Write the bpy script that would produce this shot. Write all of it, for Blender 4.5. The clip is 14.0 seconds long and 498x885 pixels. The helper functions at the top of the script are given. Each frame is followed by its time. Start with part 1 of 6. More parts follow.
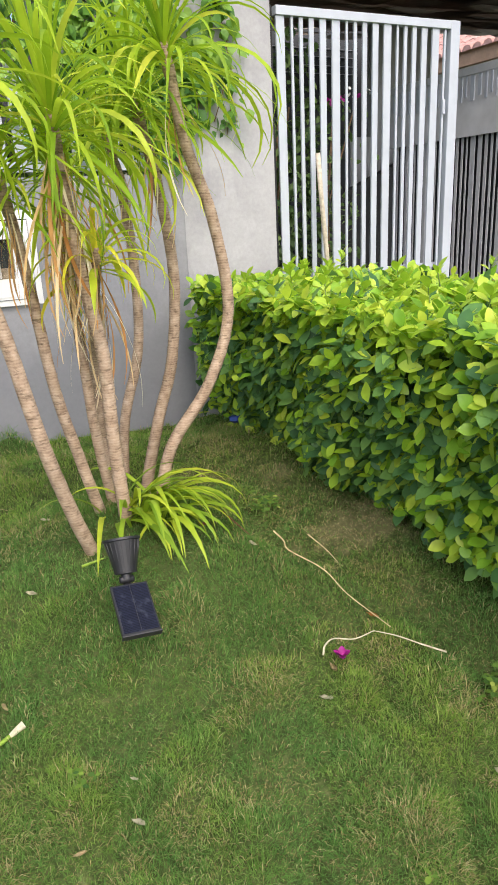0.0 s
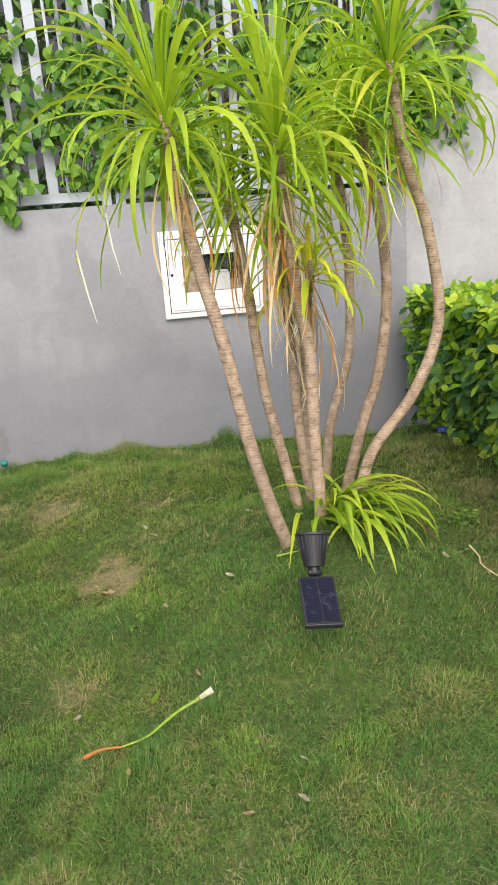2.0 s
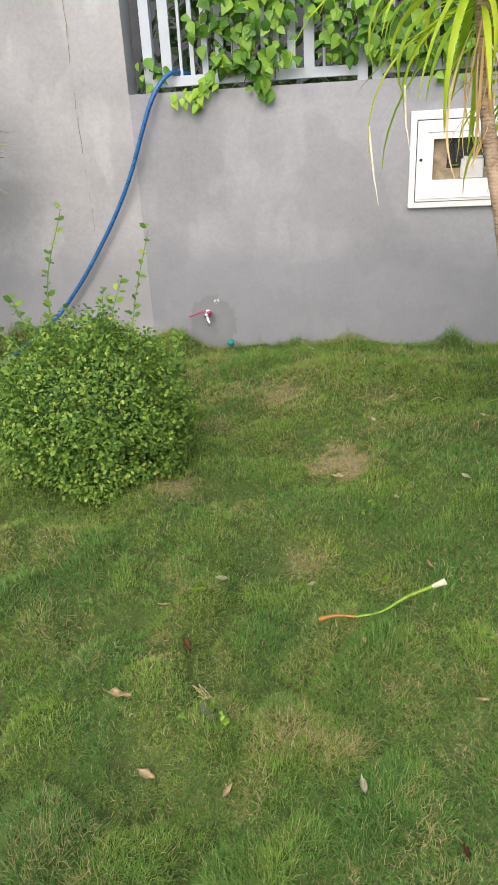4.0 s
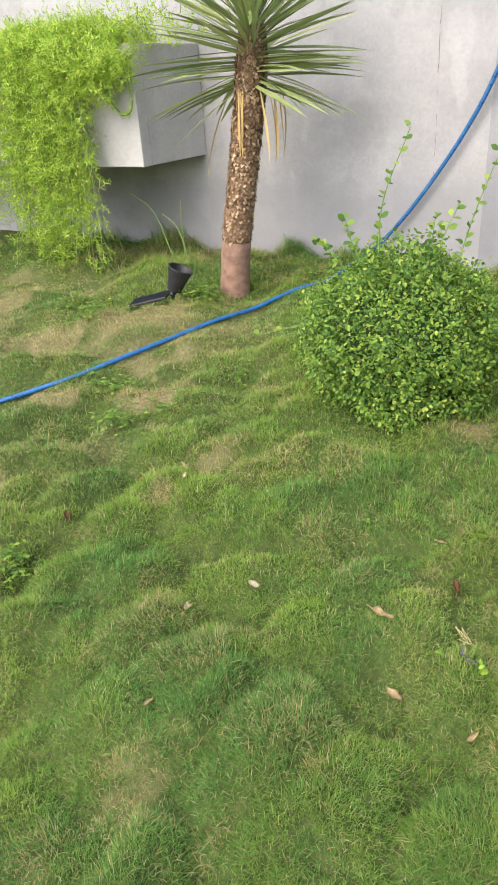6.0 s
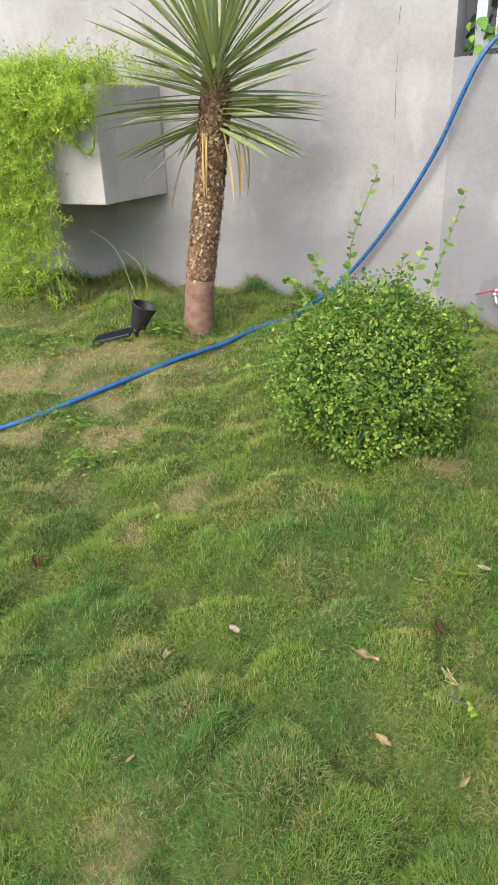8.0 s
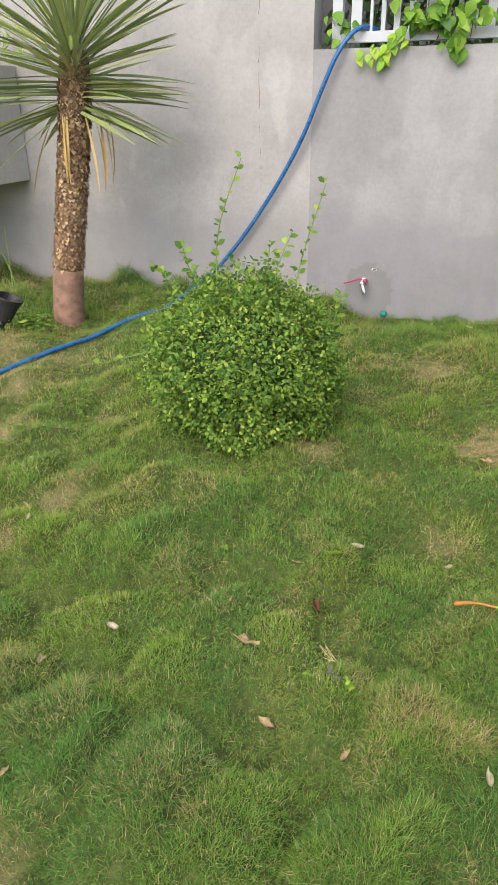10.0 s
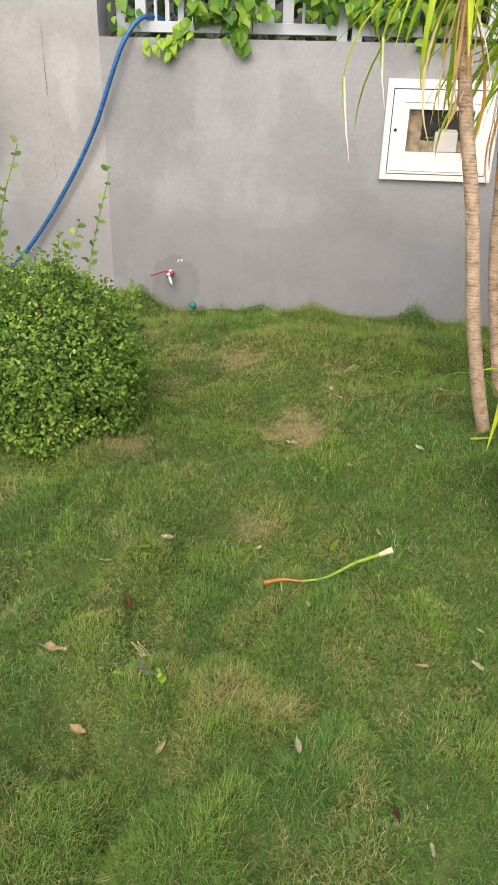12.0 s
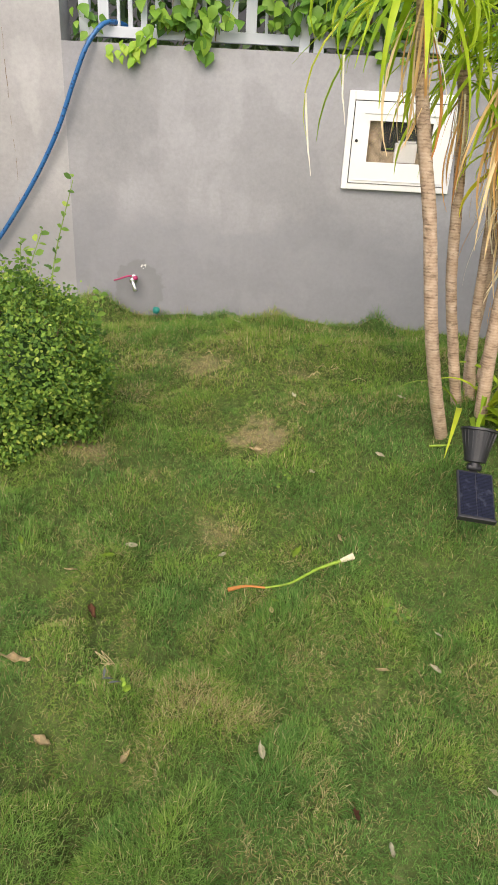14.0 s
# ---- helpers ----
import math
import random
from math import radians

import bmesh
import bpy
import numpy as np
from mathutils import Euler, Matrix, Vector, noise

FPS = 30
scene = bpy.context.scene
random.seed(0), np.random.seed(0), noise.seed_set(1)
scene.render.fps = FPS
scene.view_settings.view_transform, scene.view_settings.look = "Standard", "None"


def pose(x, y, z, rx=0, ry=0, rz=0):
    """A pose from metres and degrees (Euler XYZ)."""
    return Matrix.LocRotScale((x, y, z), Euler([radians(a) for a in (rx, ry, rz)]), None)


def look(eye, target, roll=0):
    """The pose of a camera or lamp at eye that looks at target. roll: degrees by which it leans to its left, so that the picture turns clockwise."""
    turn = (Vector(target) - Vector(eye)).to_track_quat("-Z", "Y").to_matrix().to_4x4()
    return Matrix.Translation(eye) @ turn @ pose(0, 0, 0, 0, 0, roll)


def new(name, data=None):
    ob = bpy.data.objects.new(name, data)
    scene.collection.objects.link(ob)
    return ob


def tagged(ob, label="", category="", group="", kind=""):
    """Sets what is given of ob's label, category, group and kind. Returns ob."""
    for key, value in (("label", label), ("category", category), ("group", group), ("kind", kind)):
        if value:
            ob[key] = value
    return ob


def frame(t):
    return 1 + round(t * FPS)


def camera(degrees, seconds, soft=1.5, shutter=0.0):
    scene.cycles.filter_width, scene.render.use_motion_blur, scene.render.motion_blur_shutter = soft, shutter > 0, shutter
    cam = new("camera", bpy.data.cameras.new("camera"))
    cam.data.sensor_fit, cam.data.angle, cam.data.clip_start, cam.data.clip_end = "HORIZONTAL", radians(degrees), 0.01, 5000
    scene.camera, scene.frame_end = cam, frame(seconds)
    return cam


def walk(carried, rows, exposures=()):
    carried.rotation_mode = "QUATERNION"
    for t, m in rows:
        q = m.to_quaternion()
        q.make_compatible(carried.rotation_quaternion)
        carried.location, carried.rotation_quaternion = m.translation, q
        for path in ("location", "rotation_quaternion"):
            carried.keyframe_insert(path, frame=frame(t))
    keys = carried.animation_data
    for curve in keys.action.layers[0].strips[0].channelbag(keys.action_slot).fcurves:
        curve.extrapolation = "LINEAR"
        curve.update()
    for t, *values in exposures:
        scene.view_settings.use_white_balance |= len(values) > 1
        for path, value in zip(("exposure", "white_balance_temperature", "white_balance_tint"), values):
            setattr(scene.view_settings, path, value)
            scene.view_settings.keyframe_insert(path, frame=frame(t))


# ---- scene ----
cam = camera(39.8, 14.0, soft=1.1)
PATH = [
    (0, (0.562, -0.269, 1.015), (1.388, 1.436, 0.375), -2.8),
    (0.5, (0.537, -0.27, 1.018), (1.407, 1.408, 0.365), -1.2),
    (1, (0.517, -0.27, 1.021), (1.133, 1.508, 0.346), -1.7),
    (1.5, (0.563, -0.31, 1.027), (0.97, 1.551, 0.418), -3.8),
    (2, (0.593, -0.373, 1.023), (0.829, 1.526, 0.443), -4.4),
    (2.5, (0.578, -0.384, 1.035), (0.581, 1.51, 0.392), -8.0),
    (2.7, (0.574, -0.375, 1.03), (0.587, 1.506, 0.352), -9.4),
    (4.8, (0.255, -0.449, 1.016), (-0.248, 1.288, 0.161), -1.3),
    (5, (0.289, -0.461, 1.027), (-0.322, 1.269, 0.23), -3.0),
    (5.5, (0.3, -0.475, 1.014), (-0.589, 1.06, 0.089), -2.0),
    (6, (0.312, -0.44, 0.986), (-0.694, 1.014, 0.05), -3.9),
    (6.5, (0.314, -0.417, 1.002), (-0.566, 1.122, 0.078), -4.4),
    (7, (0.265, -0.444, 1.009), (-0.653, 1.092, 0.115), -3.1),
    (9.3, (0.233, -0.447, 0.974), (-0.565, 1.182, 0.133), -1.3),
    (9.5, (0.248, -0.441, 0.977), (-0.496, 1.207, 0.123), -1.3),
    (10, (0.265, -0.417, 0.97), (-0.342, 1.273, 0.089), -0.6),
    (10.5, (0.284, -0.418, 0.964), (-0.277, 1.287, 0.082), -0.1),
    (11, (0.306, -0.415, 0.97), (-0.192, 1.316, 0.101), -0.7),
    (11.5, (0.33, -0.395, 0.957), (0.045, 1.386, 0.094), 0.8),
    (12, (0.363, -0.382, 0.954), (0.212, 1.402, 0.064), 1.6),
    (12.5, (0.362, -0.38, 0.961), (0.247, 1.399, 0.055), 1.9),
    (13, (0.359, -0.378, 0.957), (0.233, 1.403, 0.057), 1.5),
    (13.5, (0.358, -0.382, 0.962), (0.297, 1.404, 0.064), 2.1),
    (14, (0.364, -0.393, 0.982), (0.317, 1.401, 0.099), 3.0),
]
EXPOSURES = [(0, 0.92, 6450, 10), (2.7, 0.84, 6450, 10), (5, 0.97, 6500, 10), (5.5, 1.14, 6500, 10), (6, 1.32, 6500, 10), (6.5, 1.18, 6500, 10), (7, 1.14, 6500, 10),
             (9.5, 1.03, 6600, 10), (11, 0.95, 6800, 10), (14, 0.88, 6900, 10)]
walk(cam, [(t, look(eye, target, roll)) for t, eye, target, roll in PATH], EXPOSURES)

# ---- light ----
world = bpy.data.worlds.new("sky")
scene.world = world
world.use_nodes = True
wn = world.node_tree.nodes
sky = wn.new("ShaderNodeTexSky")
sky.sky_type, sky.sun_disc = "NISHITA", False
sky.sun_elevation, sky.sun_rotation = radians(48), radians(186)
sky.air_density, sky.dust_density, sky.ozone_density = 1.0, 4.5, 1.2
wn["Background"].inputs["Strength"].default_value = 0.15
world.node_tree.links.new(sky.outputs[0], wn["Background"].inputs["Color"])
sun = new("sun", bpy.data.lights.new("sun", "SUN"))
sun.data.energy, sun.data.angle, sun.data.color = 1.1, radians(100), (1.0, 0.96, 0.92)
SUN_FROM = Vector((math.sin(radians(186)) * math.cos(radians(48)), math.cos(radians(186)) * math.cos(radians(48)), math.sin(radians(48))))
sun.matrix_world = look(SUN_FROM * 20, (0, 0, 0))


# ---- materials ----
def mat(name, rough=0.7, metal=0.0, spec=0.3):
    m = bpy.data.materials.new(name)
    m.use_nodes = True
    b = m.node_tree.nodes["Principled BSDF"]
    b.inputs["Roughness"].default_value = rough
    b.inputs["Metallic"].default_value = metal
    b.inputs["Specular IOR Level"].default_value = spec
    return m, m.node_tree, b


def node(nt, kind, **inputs):
    n = nt.nodes.new(kind)
    for key, value in inputs.items():
        n.inputs[key.replace("_", " ")].default_value = value
    return n


def noise_tex(nt, scale, detail=4.0, rough=0.55, stretch=(1, 1, 1)):
    co = nt.nodes.new("ShaderNodeNewGeometry")
    mp = nt.nodes.new("ShaderNodeMapping")
    mp.inputs["Scale"].default_value = stretch
    nt.links.new(co.outputs["Position"], mp.inputs["Vector"])
    n = node(nt, "ShaderNodeTexNoise", Scale=scale, Detail=detail, Roughness=rough)
    nt.links.new(mp.outputs[0], n.inputs["Vector"])
    return n.outputs["Fac"]


def ramp(nt, fac, stops):
    r = nt.nodes.new("ShaderNodeValToRGB")
    e = r.color_ramp.elements
    while len(e) < len(stops):
        e.new(0.5)
    for k, (p, c) in zip(e, stops):
        k.position, k.color = p, (*c, 1) if len(c) == 3 else c
    nt.links.new(fac, r.inputs[0])
    return r.outputs[0]


def mix(nt, fac, a, b, mode="MIX"):
    m = nt.nodes.new("ShaderNodeMix")
    m.data_type, m.blend_type = "RGBA", mode
    for sock, v in ((m.inputs["Factor"], fac), (m.inputs["A"], a), (m.inputs["B"], b)):
        if isinstance(v, (int, float)):
            sock.default_value = v
        elif isinstance(v, tuple):
            sock.default_value = (*v, 1)
        else:
            nt.links.new(v, sock)
    return m.outputs["Result"]


def maths(nt, op, a, b=0.0, clamp=False):
    m = nt.nodes.new("ShaderNodeMath")
    m.operation, m.use_clamp = op, clamp
    for sock, v in ((m.inputs[0], a), (m.inputs[1], b)):
        if isinstance(v, (int, float)):
            sock.default_value = v
        else:
            nt.links.new(v, sock)
    return m.outputs[0]


def step(nt, v, lo, hi):
    m = nt.nodes.new("ShaderNodeMapRange")
    m.interpolation_type = "SMOOTHSTEP"
    m.inputs["From Min"].default_value, m.inputs["From Max"].default_value = lo, hi
    nt.links.new(v, m.inputs["Value"])
    return m.outputs[0]


def axis(nt, which):
    co = nt.nodes.new("ShaderNodeNewGeometry")
    s = nt.nodes.new("ShaderNodeSeparateXYZ")
    nt.links.new(co.outputs["Position"], s.inputs[0])
    return s.outputs[which]


def bump(nt, b, height, strength=0.3, dist=0.01):
    n = node(nt, "ShaderNodeBump", Strength=strength, Distance=dist)
    nt.links.new(height, n.inputs["Height"])
    nt.links.new(n.outputs[0], b.inputs["Normal"])


def col(nt, b, c):
    if isinstance(c, tuple):
        b.inputs["Base Color"].default_value = (*c, 1)
    else:
        nt.links.new(c, b.inputs["Base Color"])


def island(nt):
    return nt.nodes.new("ShaderNodeNewGeometry").outputs["Random Per Island"]


def objrand(nt):
    return nt.nodes.new("ShaderNodeObjectInfo").outputs["Random"]


def leafy(name, stops, rough=0.45, through_=0.35, per="island", grain=40.0, spec=0.35):
    """A leaf: colour by leaf, faint mottling, some light through the blade."""
    m, nt, b = mat(name, rough, spec=spec)
    r = island(nt) if per == "island" else objrand(nt)
    c = ramp(nt, r, stops)
    c = mix(nt, 0.35, c, ramp(nt, noise_tex(nt, grain), [(0.3, (0.55, 0.6, 0.5)), (0.75, (1.25, 1.2, 1.1))]), "MULTIPLY")
    col(nt, b, c)
    t = nt.nodes.new("ShaderNodeBsdfTranslucent")
    nt.links.new(c, t.inputs["Color"])
    s = node(nt, "ShaderNodeMixShader", Fac=through_)
    nt.links.new(b.outputs[0], s.inputs[1])
    nt.links.new(t.outputs[0], s.inputs[2])
    nt.links.new(s.outputs[0], nt.nodes["Material Output"].inputs["Surface"])
    return m


def plain(name, c, rough=0.6, metal=0.0, spec=0.3, vary=0.12, scale=14.0, bumpy=0.0):
    m, nt, b = mat(name, rough, metal, spec)
    lo, hi = tuple(v * (1 - vary) for v in c), tuple(min(1, v * (1 + vary)) for v in c)
    n = noise_tex(nt, scale, 6)
    col(nt, b, ramp(nt, n, [(0.3, lo), (0.7, hi)]))
    if bumpy:
        bump(nt, b, n, bumpy, 0.004)
    return m


def plaster(name, c, damp=True):
    """Trowelled cement plaster: cloudy tone, trowelled lights and darks with soft edges, fine grain, a damp band near the soil, a wet patch round the tap."""
    m, nt, b = mat(name, 0.82, spec=0.2)
    shade = lambda k: tuple(v * k for v in c)
    cloud = noise_tex(nt, 1.3, 7, 0.62, (1, 1, 1.5))
    fine = noise_tex(nt, 60, 5, 0.6)
    base = ramp(nt, cloud, [(0.30, shade(0.80)), (0.5, shade(1.0)), (0.70, shade(1.16))])
    streak = noise_tex(nt, 5, 5, 0.6, (1, 1, 0.25))
    base = mix(nt, maths(nt, "MULTIPLY", step(nt, streak, 0.54, 0.7), 0.22), base, shade(1.25))
    patch = noise_tex(nt, 2.6, 3, 0.5, (1, 1, 0.8))
    base = mix(nt, maths(nt, "MULTIPLY", step(nt, patch, 0.55, 0.60), 0.30), base, shade(0.74))
    light = noise_tex(nt, 3.4, 3, 0.5, (1.2, 1, 0.6))
    base = mix(nt, maths(nt, "MULTIPLY", step(nt, light, 0.57, 0.63), 0.28), base, shade(1.32))
    base = mix(nt, maths(nt, "MULTIPLY", step(nt, noise_tex(nt, 9, 4, 0.6), 0.56, 0.66), 0.15), base, shade(0.75))
    base = mix(nt, 0.25, base, ramp(nt, fine, [(0.3, (0.7, 0.7, 0.7)), (0.7, (1.2, 1.2, 1.2))]), "MULTIPLY")
    if damp:
        z = maths(nt, "ADD", axis(nt, 2), maths(nt, "MULTIPLY", noise_tex(nt, 2.4, 5, 0.55), -0.42))
        low = maths(nt, "SUBTRACT", 1.0, step(nt, z, 0.13, 0.30))
        base = mix(nt, maths(nt, "MULTIPLY", low, 0.55), base, tuple(v * k for v, k in zip(c, (0.68, 0.69, 0.72))))
        x = maths(nt, "DIVIDE", maths(nt, "ADD", axis(nt, 0), 0.385), 0.145)
        zz = maths(nt, "DIVIDE", maths(nt, "ADD", axis(nt, 2), -0.03), 0.165)
        d = maths(nt, "SQRT", maths(nt, "ADD", maths(nt, "MULTIPLY", x, x), maths(nt, "MULTIPLY", zz, zz)))
        d = maths(nt, "ADD", d, maths(nt, "MULTIPLY", noise_tex(nt, 16, 4), 0.7))
        wet = maths(nt, "SUBTRACT", 1.0, step(nt, d, 1.24, 1.34))
        rim = maths(nt, "MULTIPLY", step(nt, d, 0.75, 1.25), wet)
        base = mix(nt, maths(nt, "MULTIPLY", wet, 0.38), base, (0.17, 0.175, 0.18))
        base = mix(nt, maths(nt, "MULTIPLY", rim, 0.30), base, (0.16, 0.165, 0.17))
    col(nt, b, base)
    h = maths(nt, "ADD", maths(nt, "MULTIPLY", fine, 0.3), noise_tex(nt, 9, 5))
    bump(nt, b, h, 0.22, 0.006)
    return m


def soil_mat():
    m, nt, b = mat("soil", 0.95, spec=0.1)
    a = nt.nodes.new("ShaderNodeAttribute")
    a.attribute_name = "dry"
    thatch = ramp(nt, noise_tex(nt, 45, 6, 0.65), [(0.3, (0.036, 0.054, 0.015)), (0.55, (0.074, 0.100, 0.029)), (0.75, (0.15, 0.152, 0.065))])
    earth = ramp(nt, noise_tex(nt, 70, 6, 0.7), [(0.3, (0.12, 0.10, 0.05)), (0.55, (0.24, 0.205, 0.11)), (0.75, (0.40, 0.35, 0.20))])
    col(nt, b, mix(nt, step(nt, a.outputs["Fac"], 0.4, 0.95), thatch, earth))
    bump(nt, b, noise_tex(nt, 90, 6, 0.7), 0.6, 0.012)
    return m


def grass_mat():
    m, nt, b = mat("grass_blade", 0.65, spec=0.12)
    a = nt.nodes.new("ShaderNodeAttribute")
    a.attribute_name = "dry"
    r = island(nt)
    lu = nt.nodes.new("ShaderNodeAttribute")
    lu.attribute_name = "lush_shade"
    warm = ramp(nt, r, [(0.0, (0.132, 0.238, 0.037)), (0.4, (0.192, 0.318, 0.050)), (0.75, (0.250, 0.375, 0.068)), (1.0, (0.36, 0.44, 0.13))])
    lush_shade = ramp(nt, r, [(0.0, (0.076, 0.176, 0.038)), (0.5, (0.118, 0.253, 0.056)), (0.85, (0.165, 0.312, 0.076)), (1.0, (0.27, 0.38, 0.125))])
    green = mix(nt, lu.outputs["Fac"], warm, lush_shade)
    straw = ramp(nt, r, [(0.0, (0.26, 0.215, 0.085)), (0.5, (0.40, 0.34, 0.155)), (1.0, (0.58, 0.50, 0.28))])
    pick = maths(nt, "GREATER_THAN", a.outputs["Fac"], maths(nt, "FRACT", maths(nt, "MULTIPLY", r, 37.0)))
    c = mix(nt, pick, green, straw)
    col(nt, b, c)
    t = nt.nodes.new("ShaderNodeBsdfTranslucent")
    nt.links.new(c, t.inputs["Color"])
    s = node(nt, "ShaderNodeMixShader", Fac=0.4)
    nt.links.new(b.outputs[0], s.inputs[1])
    nt.links.new(t.outputs[0], s.inputs[2])
    nt.links.new(s.outputs[0], nt.nodes["Material Output"].inputs["Surface"])
    return m


def bark_mat(name, dark, mid, light, rings, weight=0.16):
    """Pale bark with uneven rings up the stem."""
    m, nt, b = mat(name, 0.85, spec=0.15)
    w = node(nt, "ShaderNodeTexWave", Scale=rings, Distortion=3.0, Detail=3.0)
    w.wave_type, w.bands_direction = "BANDS", "Z"
    w.inputs["Detail Scale"].default_value = 2.0
    co = nt.nodes.new("ShaderNodeNewGeometry")
    nt.links.new(co.outputs["Position"], w.inputs["Vector"])
    n = noise_tex(nt, 28, 6, 0.65)
    f = maths(nt, "ADD", maths(nt, "MULTIPLY", w.outputs["Fac"], weight), maths(nt, "MULTIPLY", n, 1.0 - weight))
    c = ramp(nt, f, [(0.25, dark), (0.48, mid), (0.75, light)])
    c = mix(nt, 0.45, c, ramp(nt, noise_tex(nt, 6, 4), [(0.35, (0.7, 0.66, 0.6)), (0.65, (1.15, 1.12, 1.08))]), "MULTIPLY")
    scar = step(nt, noise_tex(nt, 34, 5, 0.65, (1, 1, 3.6)), 0.54, 0.64)
    c = mix(nt, maths(nt, "MULTIPLY", scar, 0.55), c, tuple(v * 0.75 for v in dark))
    col(nt, b, c)
    bump(nt, b, maths(nt, "SUBTRACT", f, maths(nt, "MULTIPLY", scar, 0.35)), 0.7, 0.006)
    return m


def hose_mat():
    m, nt, b = mat("blue_hose", 0.38, spec=0.5)
    v = node(nt, "ShaderNodeTexVoronoi", Scale=58.0)
    co = nt.nodes.new("ShaderNodeNewGeometry")
    nt.links.new(co.outputs["Position"], v.inputs["Vector"])
    d = maths(nt, "ADD", v.outputs["Distance"], maths(nt, "MULTIPLY", noise_tex(nt, 60, 3), 0.35))
    c = ramp(nt, d, [(0.32, (0.008, 0.030, 0.10)), (0.55, (0.015, 0.105, 0.29))])
    c = mix(nt, maths(nt, "MULTIPLY", step(nt, noise_tex(nt, 22, 3), 0.55, 0.7), 0.4), c, (0.05, 0.19, 0.40))
    col(nt, b, c)
    return m


def panel_mat():
    """Solar cells: dark blue-black with thin silver lines and a smudgy painted reflection."""
    m, nt, b = mat("solar_cell", 0.4, spec=0.12)
    co = nt.nodes.new("ShaderNodeTexCoord")
    br = node(nt, "ShaderNodeTexBrick", Scale=1.0)
    br.offset = 0.0
    for key, v in (("Color1", (0.010, 0.012, 0.025, 1)), ("Color2", (0.013, 0.015, 0.031, 1)), ("Mortar", (0.004, 0.0045, 0.008, 1))):
        br.inputs[key].default_value = v
    br.inputs["Mortar Size"].default_value, br.inputs["Brick Width"].default_value, br.inputs["Row Height"].default_value = 0.0006, 0.05, 0.0042
    nt.links.new(co.outputs["Object"], br.inputs["Vector"])
    # Pale noise blotches put a reflection into the cell colour.
    col(nt, b, mix(nt, maths(nt, "MULTIPLY", step(nt, noise_tex(nt, 35, 5), 0.52, 0.70), 0.28), br.outputs["Color"], (0.10, 0.11, 0.15)))
    return m


def glass_mat():
    m, nt, b = mat("pane_glass", 0.03, spec=0.5)
    b.inputs["Transmission Weight"].default_value = 1.0
    b.inputs["IOR"].default_value = 1.45
    return m


M_WALL = plaster("grey_plaster", (0.282, 0.283, 0.302))
M_PIER = plaster("pale_grey_plaster", (0.365, 0.362, 0.375))
M_PALE_WALL = plaster("pale_warm_plaster", (0.352, 0.347, 0.355))
M_PLANTER = plaster("planter_plaster", (0.385, 0.38, 0.375), damp=False)
M_SOIL = soil_mat()
M_GRASS = grass_mat()
M_WHITE = plain("white_painted_steel", (0.42, 0.452, 0.505), 0.45, spec=0.4, vary=0.05, scale=9)
M_FAR_BAR = plain("grey_painted_steel", (0.45, 0.46, 0.48), 0.5, vary=0.08)
M_BOX = plain("white_enamel", (0.74, 0.74, 0.745), 0.4, spec=0.45, vary=0.03, scale=6)
M_DARK = plain("dark_filler", (0.03, 0.032, 0.034), 0.8)
M_GAP = plain("black_gap", (0.015, 0.015, 0.016), 0.6)
M_GLASS = glass_mat()
M_BARK = bark_mat("pale_ringed_bark", (0.20, 0.14, 0.10), (0.40, 0.295, 0.215), (0.58, 0.46, 0.36), 33.0, 0.10)
M_YBARK = bark_mat("dark_fibrous_bark", (0.08, 0.05, 0.033), (0.20, 0.125, 0.08), (0.36, 0.25, 0.16), 12.0, 0.04)
M_SCALE = leafy("dry_leaf_base", [(0.0, (0.12, 0.072, 0.048)), (0.35, (0.22, 0.145, 0.095)), (0.75, (0.33, 0.23, 0.145)), (1.0, (0.48, 0.36, 0.235))], 0.85, 0.05, "island", 90, 0.1)
M_YBASE = plain("smooth_red_brown_bark", (0.22, 0.135, 0.10), 0.9, vary=0.3, scale=30, bumpy=0.4)
M_STRAP = leafy("strap_leaf", [(0.0, (0.22, 0.38, 0.02)), (0.4, (0.40, 0.57, 0.03)), (0.8, (0.52, 0.66, 0.045)), (1.0, (0.68, 0.70, 0.08))], 0.42, 0.5, "object", 18, 0.35)
M_BASAL = leafy("foot_strap_leaf", [(0.0, (0.20, 0.35, 0.025)), (0.5, (0.35, 0.50, 0.035)), (1.0, (0.54, 0.62, 0.05))], 0.45, 0.4, "object", 18, 0.35)
M_WITHER = plain("withered_white_leaf", (0.70, 0.66, 0.58), 0.85, vary=0.15, scale=40)
M_STRAP_NEW = leafy("young_strap_leaf", [(0.0, (0.42, 0.60, 0.04)), (0.5, (0.62, 0.72, 0.05)), (1.0, (0.86, 0.76, 0.06))], 0.38, 0.5, "object", 18, 0.45)
M_DRYLEAF = leafy("dry_leaf", [(0.0, (0.50, 0.22, 0.07)), (0.4, (0.66, 0.42, 0.18)), (0.75, (0.74, 0.58, 0.36)), (1.0, (0.88, 0.82, 0.68))], 0.8, 0.2, "object", 30, 0.1)
M_YLEAF = leafy("sword_leaf", [(0.0, (0.14, 0.19, 0.08)), (0.6, (0.25, 0.315, 0.12)), (1.0, (0.42, 0.46, 0.19))], 0.4, 0.15, "object", 14, 0.45)
M_YDRY = leafy("straw_sword_leaf", [(0.0, (0.42, 0.27, 0.10)), (1.0, (0.66, 0.50, 0.24))], 0.75, 0.15, "object", 20, 0.15)
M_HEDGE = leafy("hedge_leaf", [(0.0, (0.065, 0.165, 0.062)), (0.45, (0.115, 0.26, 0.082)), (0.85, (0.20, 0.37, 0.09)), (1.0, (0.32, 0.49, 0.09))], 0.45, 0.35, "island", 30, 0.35)
